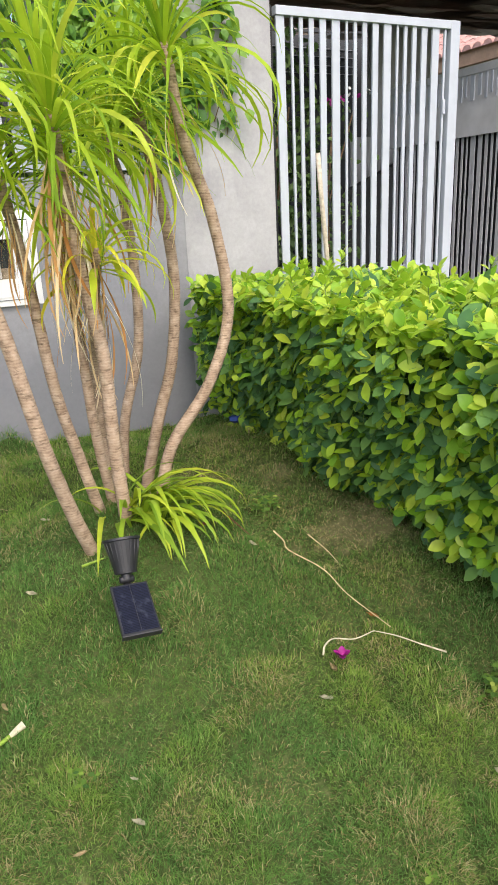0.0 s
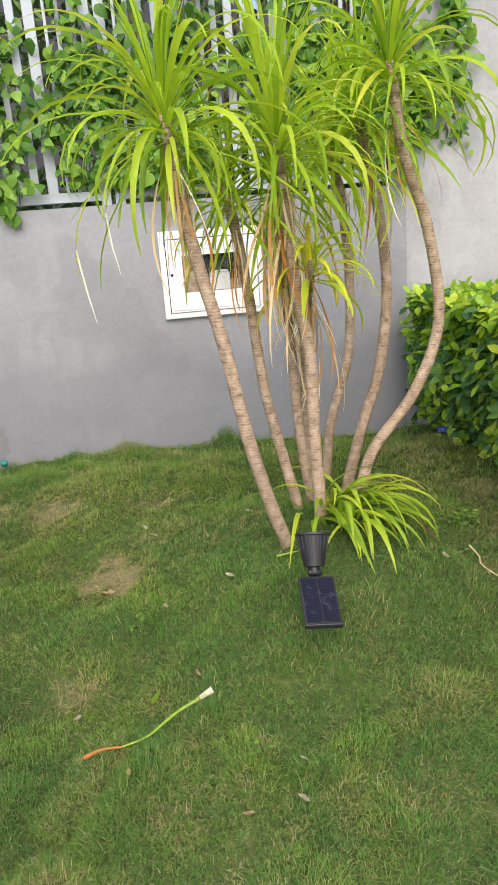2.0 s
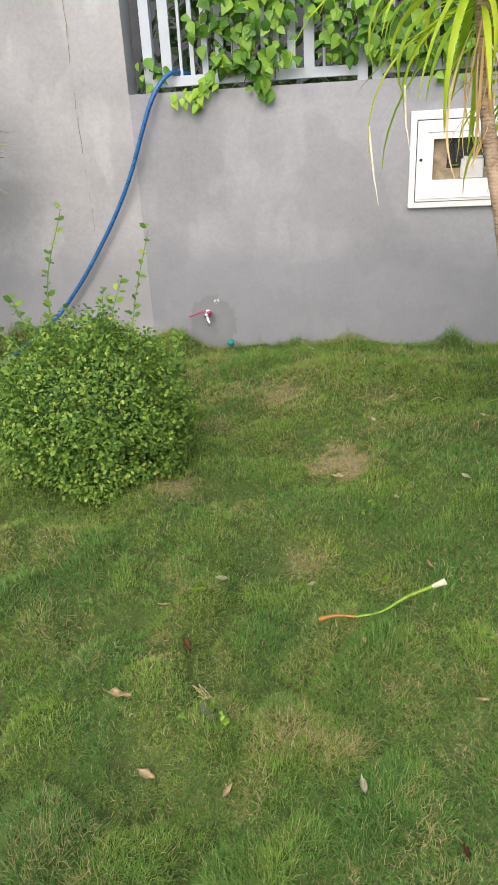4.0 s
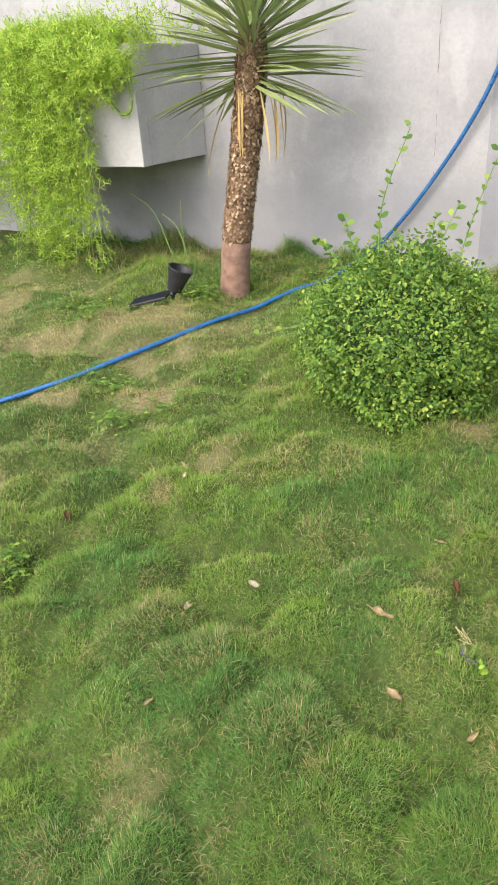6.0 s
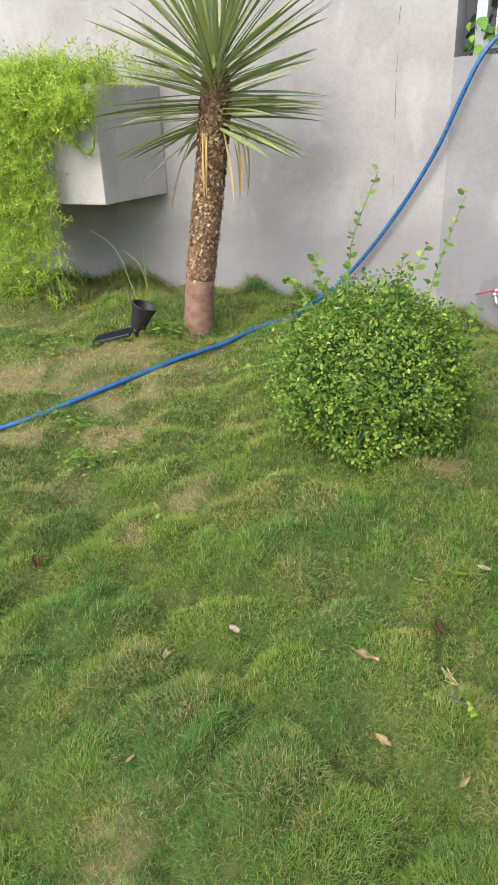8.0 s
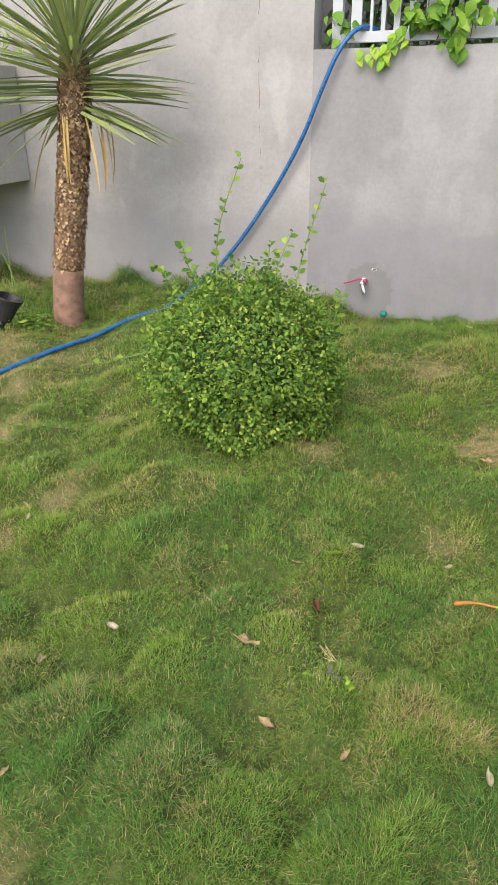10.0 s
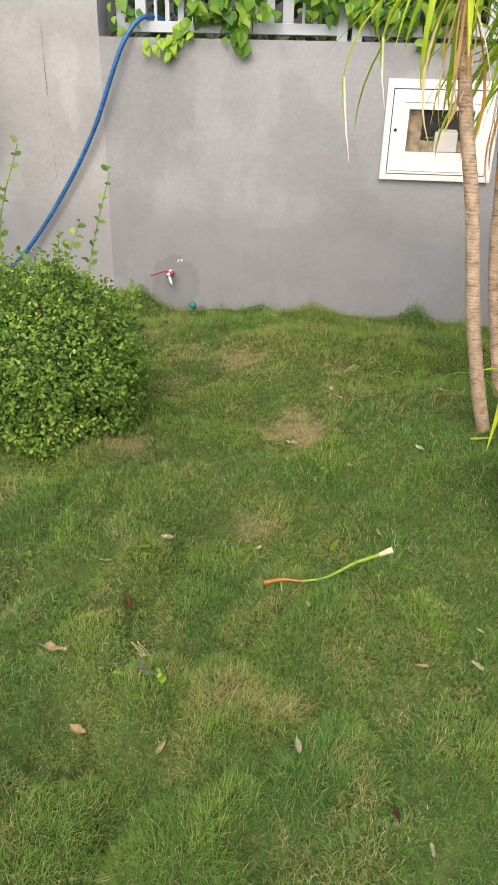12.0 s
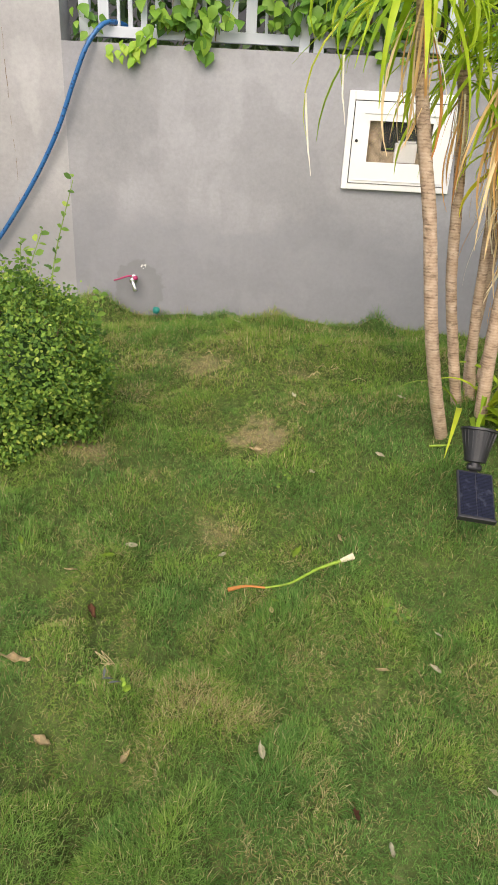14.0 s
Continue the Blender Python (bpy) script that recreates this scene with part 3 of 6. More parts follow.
tagged(part("wall_east", boxes((GATE_R + 0.12, 4.2, WALL_Y, WALL_Y + 0.2, -0.5, 0.25), bevel=0.006), M_WALL, None),
       "low grey plinth beyond the gate", "wall", kind="structure")

# the crack: short slivers of dark gap one below the other
rng = random.Random(3)
bm = bmesh.new()
z, x = 2.3, -1.035
while z > 0.42:
    wide = 0.0016 if z > 0.95 else 0.0012
    ln = rng.uniform(0.03, 0.07)
    if rng.random() < (0.75 if z > 0.98 else 0.4):
        x1 = x + rng.uniform(-0.007, 0.008)
        y = WALL_Y - 0.005
        w0, w1 = wide * rng.uniform(0.3, 1.0), wide * rng.uniform(0.3, 1.0)
        f = [bm.verts.new((x - w0, y, z)), bm.verts.new((x + w0, y, z)), bm.verts.new((x1 + w1, y, z - ln)), bm.verts.new((x1 - w1, y, z - ln))]
        bm.faces.new(f[::-1])
        x = x1
    x += (-1.0 - x) * 0.06
    z -= ln
part("crack", bm, M_TWIG, wall_left)

# ---- planter box on the wall ----
planter = thing("planter_box", (-3.6, 3.05, 0.57), "grey plastered planter box projecting from the wall", "planter")
bm = boxes((-5.2, -2.485, 2.743, 2.823, 0.57, 1.185), (-2.565, -2.486, 2.824, WALL_Y - 0.008, 0.571, 1.184),
           (-5.2, -2.567, 2.824, WALL_Y - 0.008, 0.572, 0.66), bevel=0.005)
part("trough", bm, M_PLANTER, planter)
part("potting_soil", boxes((-5.19, -2.57, 2.826, WALL_Y - 0.01, 0.661, 1.12)), M_TWIG, planter, "dark potting soil")

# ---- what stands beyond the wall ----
# Near-black colour holds the darkness between the bars; the wall is a stand-in.
tagged(part("house_wall", boxes((-9, 1.99, 8.0, 8.2, -0.5, 4.6)), M_YARD_DARK, None), "far house wall behind the fence, darkness put in its colour", "wall", kind="structure")
house = thing("neighbour_house", (10.5, 7.5, -0.1), "pale house with a pink tiled roof beyond the gate", "house")
part("wall", boxes((8.10, 8.35, 4.5, 12.0, -0.3, 2.739)), M_CREAM, house)
part("fascia", boxes((8.02, 8.06, 4.0, 12.0, 2.77, 2.96)), M_FASCIA, house, "tan roof edge board")
roof = part("roof", boxes((8.02, 8.24, 4.0, 12.0, 2.74, 2.769)), M_FASCIA, house, "pink tiled roof with tan soffit")
bm = bmesh.new()
for i in range(24):
    cy = 6.0 + i * 0.19
    for j in range(7):
        x0, z0 = 7.96 + j * 0.27, 2.91 + j * 0.13
        pts = [(-0.09, 0.0), (-0.06, 0.05), (0.0, 0.07), (0.06, 0.05), (0.09, 0.0)]
        lo = [bm.verts.new((x0, cy + a, z0 + c)) for a, c in pts]
        hi = [bm.verts.new((x0 + 0.28, cy + a, z0 + 0.12 + c)) for a, c in pts]
        for k in range(4):
            bm.faces.new((lo[k], lo[k + 1], hi[k + 1], hi[k]))
        bm.faces.new(lo[::-1])
tagged(part("roof_tile", bm, M_TILE, roof), kind="stuff")
# The yard's shade is put into this wall's near-black colour.
yard_wall = tagged(part("yard_wall", boxes((2.0, 6.05, 7.2, 7.4, -0.3, 3.3)), M_YARD_DARK, None), "back wall of the yard, its shade in the near-black colour", "wall", kind="structure")
# Thin pale strips draw the lines of a roller shutter on the wall.
for z in (2.70, 2.62, 2.53, 2.45):
    part("shutter_line", boxes((4.6, 5.8, 7.18, 7.199, z, z + 0.006)), M_HOUSE, yard_wall, "thin pale shutter line")
tagged(part("yard_screen", boxes((5.18, 5.9, 6.0, 6.1, -0.3, 2.735), (4.9, 5.179, 6.0, 6.1, -0.3, 1.66)), M_SLATE, None), "slate grey screen wall in the yard", "wall", kind="structure")
# Guessed floor slab, added to bounce light up under the canopy.
tagged(part("bounce_floor", boxes((2.0, 8.2, 3.58, 7.19, -0.3, 0.06)), M_HOUSE, None), "added floor slab, bounces light onto the canopy", "floor", kind="structure")
canopy = thing("entrance_canopy", (5.0, 5.0, 2.75), "weathered brown shingled canopy over the gateway", "canopy")
rng = random.Random(5)
SHINGLE = bpy.data.meshes.new("shingle")
bm = bmesh.new()
row = [bm.verts.new((a, -0.19 - 0.05 * math.cos(a * 6.0), -0.010 * math.cos(a * 9))) for a in (-0.27, -0.16, -0.05, 0.05, 0.16, 0.27)]
row2 = [bm.verts.new((q.co.x, 0.19, q.co.z + 0.05)) for q in row]
for k in range(5):
    bm.faces.new((row[k], row[k + 1], row2[k + 1], row2[k]))
bmesh.ops.solidify(bm, geom=bm.faces[:], thickness=0.012)
bm.to_mesh(SHINGLE)
bm.free()
SHINGLE.materials.append(M_CANOPY)
for i in range(13):
    for k in range(14):
        x, y = 2.5 + k * 0.5 + 0.25 * (i % 2), 3.75 + i * 0.26
        if y > 6.5 and x > 5.9:
            continue
        sh = new("shingle", SHINGLE)
        sh.parent = canopy
        sh.matrix_local = Matrix.Translation((x - 5.0, y - 5.0, rng.uniform(-0.015, 0.01))) @ Matrix.Rotation(rng.uniform(-0.06, 0.1), 4, "X") @ Matrix.Rotation(rng.uniform(-0.07, 0.07), 4, "Y") @ Matrix.Rotation(rng.uniform(-0.15, 0.15), 4, "Z")
part("deck", boxes((2.45, 5.9, 3.7, 6.7, 2.795, 2.81), (5.901, 9.1, 3.7, 6.4, 2.795, 2.81)), M_CANOPY, canopy)
for x in (2.6, 5.4, 8.2):
    part("beam", boxes((x, x + 0.1, 3.72, 6.65, 2.83, 2.95), bevel=0.005), M_CANOPY, canopy)
for x, y in ((2.62, 3.7), (8.82, 3.7), (2.62, 6.5), (8.82, 6.5)):
    part("post", boxes((x, x + 0.08, y, y + 0.08, -0.25, 2.83), bevel=0.005), M_CANOPY, canopy)
# Two near-black slabs added to fill the dark lower view behind the gate.
low_slab = tagged(part("low_dark_slab", boxes((3.2, 3.3, 5.4, 7.1, -0.4, 1.0)), M_DARK, None), "near-black low slab behind the gate", "wall", kind="structure")
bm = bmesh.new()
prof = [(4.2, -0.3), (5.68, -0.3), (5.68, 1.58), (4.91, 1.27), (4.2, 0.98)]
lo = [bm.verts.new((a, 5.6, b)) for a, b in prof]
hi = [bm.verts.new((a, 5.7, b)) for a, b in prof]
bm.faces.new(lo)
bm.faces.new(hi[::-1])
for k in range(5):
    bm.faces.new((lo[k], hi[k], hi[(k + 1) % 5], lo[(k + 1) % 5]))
tagged(part("sloping_wall", bm, M_DARK, None), "near-black slab with a sloping top behind the gate", "wall", kind="structure")


# ---- fences and gate: bars that widen step by step ----
BARS = (0.052, 0.015, 0.022, 0.030, 0.040)


def bar_row(parent, x0, x1, y0, y1, z0, z1, material, start=0):
    x, i = x0, start
    while x + BARS[i % 5] <= x1:
        w = BARS[i % 5]
        part("bar", boxes((x, x + w, y0, y1, z0, z1), bevel=0.002), material, parent)
        x += w + 0.0392
        i += 1


def fence(x0, x1, first, start, base_label):
    f = thing("fence_panel", ((x0 + x1) / 2, 3.43, SILL), base_label, "fence", "fence panels on the low wall")
    y0, y1 = 3.41, 3.455
    part("bottom_rail", boxes((x0, x1, y0, y1, 1.238, 1.285), bevel=0.002), M_WHITE, f)
    part("top_rail", boxes((x0, x1, y0, y1, 2.25, 2.30), bevel=0.002), M_WHITE, f)
    part("end_post", boxes((x0, x0 + 0.05, y0 - 0.002, y1 + 0.002, SILL, 2.302), bevel=0.002), M_WHITE, f)
    part("end_post", boxes((x1 - 0.05, x1, y0 - 0.002, y1 + 0.002, SILL, 2.302), bevel=0.002), M_WHITE, f)
    bar_row(f, first, x1 - 0.06, y0 + 0.012, y0 + 0.028, 1.284, 2.251, M_WHITE, start)
    return f


fence(-0.655, 0.455, -0.565, 0, "white steel bar fence overgrown with vine")
fence(0.475, OPEN_R - 0.01, 0.56, 1, "white steel bar fence behind the strap-leaved tree")

gate = thing("steel_gate", (3.22, 3.39, 0.0), "white steel gate with bars of graded width", "gate")
part("top_rail", boxes((2.6, GATE_R, 3.36, 3.41, 1.985, 2.03), bevel=0.003), M_WHITE, gate)
part("bottom_rail", boxes((2.6, GATE_R, 3.36, 3.41, 0.12, 0.17), bevel=0.003), M_WHITE, gate)
part("middle_rail", boxes((2.62, 3.79, 3.40, 3.42, 0.60, 0.63), bevel=0.003), M_WHITE, gate)
part("end_post", boxes((3.80, GATE_R, 3.358, 3.402, -0.05, 2.031), bevel=0.003), M_WHITE, gate)
# Black strip fills the gap beside the gate in place of its shade.
part("gap_strip", boxes((GATE_L - 0.018, GATE_L + 0.004, 3.38, 3.43, 0.0, 2.03)), M_GAP, gate, "black strip in the gap, standing in for its shade")
bar_row(gate, 2.605, 3.78, 3.372, 3.386, 0.169, 1.986, M_WHITE, 0)
part("latch", boxes((3.745, 3.765, 3.345, 3.362, 1.52, 1.60), bevel=0.003), M_WHITE, gate)

side = thing("side_fence", (4.97, 4.2, 0.0), "grey steel side fence with a clouded panel", "fence")
part("top_rail", boxes((4.93, 5.0, 3.0, 5.5, 1.95, 2.01), bevel=0.003), M_FAR_BAR, side)
part("panel", boxes((4.94, 4.955, 3.0, 5.5, 1.50, 1.949)), M_CLOUD, side, "clouded grey sheet")
# Black sheet added behind the bars so the gaps between them read dark.
part("backing", boxes((5.05, 5.07, 3.0, 5.5, -0.1, 1.94)), M_DARK, side, "black sheet behind the bars")
y, i = 3.02, 0
while y < 5.4:
    w = BARS[i % 5]
    part("bar", boxes((4.97, 4.98, y, y + w, 0.05, 1.94), bevel=0.002), M_FAR_BAR, side)
    part("slot", boxes((4.930, 4.9395, y, y + w * 0.8, 1.76 + 0.03 * (i % 2), 1.945)), M_WHITE, side, "white strip on the sheet")
    y += w + 0.034
    i += 1


# ---- tree with many stems and tufts of strap leaves ----
def strap(name, elev, length, width, sag, material, segs=9, twist=0.0, tipped=0.0):
    """A long leaf in the x-z plane, starting at elev degrees and bending down by sag degrees towards its tip."""
    bm = bmesh.new()
    rows, x, z = [], 0.0, 0.0
    for i in range(segs + 1):
        s = i / segs
        a = radians(elev - sag * s**1.6)
        if i:
            x += math.cos(a) * length / segs
            z += math.sin(a) * length / segs
        w = width * (0.55 + 1.1 * s if s < 0.4 else 1.0 - ((s - 0.4) / 0.6) ** 1.8) * 0.5 + 0.0008
        up = Vector((-math.sin(a), 0, math.cos(a)))
        tw = twist * s
        across = Vector((0, 1, 0)) * math.cos(tw) + up * math.sin(tw)
        c = Vector((x, 0, z))
        rows.append([bm.verts.new(c - across * w + up * w * 0.35), bm.verts.new(c), bm.verts.new(c + across * w + up * w * 0.35)])
    for a, b in zip(rows, rows[1:]):
        bm.faces.new((a[0], a[1], b[1], b[0]))
        bm.faces.new((a[1], a[2], b[2], b[1]))
    me = bpy.data.meshes.new(name)
    bm.to_mesh(me)
    bm.free()
    me.materials.append(material)
    me.shade_smooth()
    return me


SR = random.Random(21)
STRAPS = []
for e in (86, 76, 66, 54, 40, 24, 6, -14, -40):
    STRAPS.append([strap("strap_leaf", e, SR.uniform(0.36, 0.54), SR.uniform(0.013, 0.020) if e > 60 else SR.uniform(0.011, 0.023), SR.uniform(15, 50) if e > 70 else SR.uniform(70, 135) if e > -10 else SR.uniform(30, 50),
                         M_STRAP, twist=SR.uniform(-0.9, 0.9)) for _ in range(4)])
NEW_STRAPS = [strap("strap_leaf", e, SR.uniform(0.32, 0.46), SR.uniform(0.022, 0.034), SR.uniform(110, 150) if e > 10 else SR.uniform(70, 90), M_STRAP_NEW, twist=SR.uniform(-0.6, 0.6)) for e in (84, 70, 58, 46, 34, 20, 4, -14)]
DRY_STRAPS = [strap("dry_leaf", e, SR.uniform(0.28, 0.5), SR.uniform(0.004, 0.010), SR.uniform(15, 45), M_DRYLEAF, twist=SR.uniform(-2.5, 2.5)) for e in (-50, -66, -76, -84, -80)]


def place_leaf(name, me, parent, at, az, size, tilt=0.0):
    ob = new(name, me)
    ob.parent = parent
    ob.matrix_local = Matrix.Translation(Vector(at) - Vector(root_of(parent)["base"])) @ Matrix.Rotation(az, 4, "Z") @ Matrix.Rotation(tilt, 4, "X") @ Matrix.Diagonal((size, size, size, 1))
    return ob


STEMS = (  # stem points from the foot up, radius, leaves, leaf size, dry leaves
    (((0.98, 1.78, -0.06), (0.914, 1.73, 0.15), (0.850, 1.69, 0.40), (0.797, 1.69, 0.70), (0.752, 1.70, 0.90), (0.712, 1.71, 1.11), (0.692, 1.71, 1.29)), 0.0205, 92, 1.0, 14),
    (((1.07, 1.96, -0.06), (1.01, 1.97, 0.22), (0.955, 1.96, 0.48), (0.925, 1.95, 0.76), (0.90, 1.94, 0.97), (0.88, 1.93, 1.08)), 0.0185, 40, 0.72, 12),
    (((1.125, 2.02, -0.06), (1.085, 2.03, 0.28), (1.068, 2.02, 0.60), (1.05, 2.0, 0.85), (1.04, 1.98, 1.12)), 0.0175, 54, 0.85, 20),
    (((1.115, 1.85, -0.05), (1.10, 1.86, 0.30), (1.095, 1.85, 0.61), (1.05, 1.84, 0.89), (1.025, 1.83, 1.18), (1.02, 1.82, 1.23)), 0.021, 92, 1.0, 60),
    (((1.19, 2.30, -0.08), (1.17, 2.31, 0.14), (1.155, 2.22, 0.53), (1.14, 2.08, 0.72), (1.115, 1.90, 0.86)), 0.019, 36, 0.72, 22),
    (((1.29, 2.50, -0.09), (1.325, 2.51, 0.19), (1.41, 2.50, 0.49), (1.42, 2.48, 0.82), (1.39, 2.46, 1.14), (1.36, 2.44, 1.24)), 0.020, 84, 0.98, 9),
    (((1.34, 2.35, -0.08), (1.425, 2.36, 0.21), (1.50, 2.35, 0.45), (1.53, 2.33, 0.78), (1.49, 2.31, 1.10), (1.43, 2.29, 1.34)), 0.022, 84, 0.98, 8),
    (((1.315, 2.10, -0.07), (1.385, 2.12, 0.16), (1.555, 2.11, 0.39), (1.645, 2.09, 0.66), (1.595, 2.07, 0.99), (1.505, 2.05, 1.23), (1.455, 2.03, 1.46)), 0.021, 90, 1.0, 6),
)
tree = thing("strap_leaved_tree", (1.17, 2.0, -0.04), "multi-stemmed tree with ringed pale trunks and strap-leaf tufts", "tree")
for number, (pts, rad, count, size, dry) in enumerate(STEMS):
    pts = ((pts[0][0] + 0.02 * (pts[0][0] - pts[1][0]), pts[0][1], pts[0][2] - 0.1),) + pts
    line = spline(pts, 14)
    bm = tube(bmesh.new(), line, lambda s, r=rad: r * (1.18 - 0.3 * s + 0.25 * max(0, 0.06 - s) / 0.06) * (1 + 0.012 * math.sin(s * 93) * math.sin(s * 41)), 10, 0.05, SR)
    part("trunk", bm, M_BARK, tree, smooth=True)
    top = Vector(pts[-1])
    axis_ = (Vector(pts[-1]) - Vector(pts[-2])).normalized()
    bm = tube(bmesh.new(), [top - axis_ * 0.05, top - axis_ * 0.01, top + axis_ * 0.05, top + axis_ * 0.11], lambda s, r=rad: r * (0.9, 1.05, 0.85, 0.4)[round(s * 3)], 8)
    crown = part("crown", bm, M_BARK, tree, "yellow-green tuft of arching strap leaves", smooth=True)
    for i in range(count):
        s = i / count
        e = min(8, int((s**0.85) * 7.3 + SR.uniform(-0.35, 0.5)))
        e = min(e, 6) if number > 4 else e
        if i % 11 == 8:
            e = 7 if number > 4 else 8
        az = i * 2.39996 + SR.uniform(-0.35, 0.35)
        at = top + axis_ * (0.095 - 0.11 * s) + Vector((math.cos(az), math.sin(az), 0)) * rad * 0.7
        place_leaf("strap_leaf", NEW_STRAPS[min(7, max(0, e))] if number == 4 else STRAPS[max(0, e)][SR.randrange(4)], crown, at, az, size * SR.uniform(0.72, 1.12), SR.uniform(-0.16, 0.16))
    for i in range(dry):
        az = SR.uniform(0, 6.283)
        at = top - axis_ * SR.uniform(0.03, 0.26 if number == 3 else 0.14) + Vector((math.cos(az), math.sin(az), 0)) * rad
        place_leaf("dry_leaf", DRY_STRAPS[SR.randrange(5)], crown, at, az, SR.uniform(0.7, 1.25) if number in (3, 4) else size * SR.uniform(0.6, 1.0), SR.uniform(-0.2, 0.2))
    if number == 0:  # two long leaves that hang far out, their tips withered to white threads
        for tip, sag in (((0.385, 1.58, 0.875), 92), ((0.477, 1.60, 1.015), 88)):
            e, span = -14, Vector(tip) - top
            me = strap("strap_leaf", e, span.length * 1.06, 0.021, sag, M_STRAP, twist=0.3)
            place_leaf("strap_leaf", me, crown, top, math.atan2(span.y, span.x), 1.0)
            spin = Matrix.Rotation(math.atan2(span.y, span.x), 3, "Z")
            neck, end = (top + spin @ me.vertices[3 * k + 1].co for k in (7, 9))
            part("withered_tip", tube(bmesh.new(), spline((neck, end, end + Vector((0.006, -0.002, -0.03)), end + Vector((0.014, -0.004, -0.075))), 4), lambda s: 0.0034 - 0.0027 * s, 5), M_WITHER, crown, "withered white leaf tip")
# a young tuft at the foot
bm = tube(bmesh.new(), [Vector((1.20, 1.87, -0.08)), Vector((1.21, 1.86, -0.02)), Vector((1.21, 1.86, 0.02))], 0.018, 8)
foot = part("basal_shoot", bm, M_STEM, tree, "fresh green tuft of leaves at the foot", smooth=True)
BASAL = [strap("strap_leaf", SR.uniform(38, 78), SR.uniform(0.38, 0.52), SR.uniform(0.016, 0.025), SR.uniform(80, 120), M_BASAL, twist=SR.uniform(-0.6, 0.6)) for _ in range(9)]
for i in range(64):
    az = i * 2.39996 if i % 5 == 0 else SR.uniform(-2.0, 0.25)
    place_leaf("strap_leaf", BASAL[i % 9], foot, (1.13 + SR.uniform(-0.08, 0.12), 1.86 + SR.uniform(-0.06, 0.10), 0.0), az, SR.uniform(0.65, 1.05), SR.uniform(-0.2, 0.2))


# ---- stout tree with a head of sword leaves ----
yucca = thing("sword_leaved_tree", (-1.86, 2.66, -0.05), "stout shaggy-trunked tree with a round head of stiff leaves", "tree")
line = spline(((-1.862, 2.66, -0.10), (-1.83, 2.66, 0.18), (-1.755, 2.66, 0.57), (-1.695, 2.66, 0.88), (-1.67, 2.66, 1.04), (-1.655, 2.66, 1.18)), 8)
cut = 9
bm = tube(bmesh.new(), line[:cut + 1], lambda s: 0.084 - 0.007 * s, 18, 0.03, SR)
part("trunk_foot", bm, M_YBASE, yucca, "smooth red-brown foot of the trunk", smooth=True)
bm = tube(bmesh.new(), line[cut:], lambda s: 0.076 - 0.012 * s - 0.02 * max(0, s - 0.75) / 0.25, 14, 0.1, SR)
trunk = part("trunk", bm, M_YBARK, yucca, smooth=True)
form = leaf_form(1.0, 0.85, 0.16, -0.10, 0.3, rows=(0.3, 0.7))
P, D, U, S = [], [], [], []
for i in range(4200):
    s = (i + 0.5) / 4200
    k = cut + s * (len(line) - 1 - cut)
    a = Vector(line[int(k)]).lerp(Vector(line[min(int(k) + 1, len(line) - 1)]), k - int(k))
    az = i * 2.39996 + SR.uniform(-0.12, 0.12)
    o = Vector((math.cos(az), math.sin(az), 0))
    r = 0.072 - 0.012 * s - 0.018 * max(0, s - 0.75) / 0.25
    P.append(a + o * r)
    D.append(o * SR.uniform(0.30, 0.65) + Vector((SR.uniform(-0.2, 0.2), SR.uniform(-0.2, 0.2), -0.8 if SR.random() < 0.75 - 0.6 * s else 0.9)))
    U.append(o)
    S.append(SR.uniform(0.012, 0.024) * (1 + 0.55 * s))
tagged(part("leaf_base", scatter("leaf_base", form, P, D, U, S), M_SCALE, trunk, "ragged tan leaf bases"), kind="stuff")
SWORDS = [[strap("sword_leaf", e, SR.uniform(0.46, 0.60), SR.uniform(0.018, 0.027), SR.uniform(2, 14), M_YLEAF, 6) for _ in range(2)] for e in (84, 66, 48, 32, 16, 0, -16, -32)]
SWORD_DRY = [strap("dry_sword_leaf", e, SR.uniform(0.36, 0.50), SR.uniform(0.013, 0.020), SR.uniform(6, 20), M_YDRY, 6, SR.uniform(-1.6, 1.6)) for e in (-60, -80, -84, -82, -78)]
top = Vector((-1.655, 2.66, 1.18))
head = part("crown", tube(bmesh.new(), [top - Vector((0, 0, 0.04)), top + Vector((0, 0, 0.04)), top + Vector((0.005, 0, 0.14))], lambda s: 0.055 * (1 - 0.6 * s), 10), M_STEM, yucca, "round head of stiff grey-green leaves")
for i in range(225):
    s = i / 225
    deg = math.degrees(math.asin(1 - 1.38 * s)) + SR.uniform(-7, 7)
    e = min(range(8), key=lambda k: abs((84, 66, 48, 32, 16, 0, -16, -32)[k] - deg))
    az = i * 2.39996 + SR.uniform(-0.2, 0.2)
    if deg < 12 and math.sin(az) < -0.70:
        continue
    at = top + Vector((math.cos(az) * 0.045 - 0.03 * s, math.sin(az) * 0.045, 0.12 - 0.36 * s))
    place_leaf("sword_leaf", SWORDS[max(0, e)][i % 2], head, at, az, SR.uniform(0.85, 1.08), SR.uniform(-0.7, 0.7) if deg < 45 else SR.uniform(-0.1, 0.1))
for az, reach, kind in ((-2.9, 0.10, 0), (-1.75, 0.075, 1), (-1.45, 0.075, 2), (-1.6, 0.075, 3), (-0.5, 0.10, 4), (-0.25, 0.16, 1), (-0.12, 0.17, 2), (0.1, 0.17, 3), (0.5, 0.09, 4), (2.2, 0.09, 1)):
    at = Vector((-1.69, 2.66, 0.93)) + Vector((math.cos(az), math.sin(az), 0)) * reach
    place_leaf("dry_sword_leaf", SWORD_DRY[kind], head, at, az, SR.uniform(0.8, 1.05), SR.uniform(-0.1, 0.1))

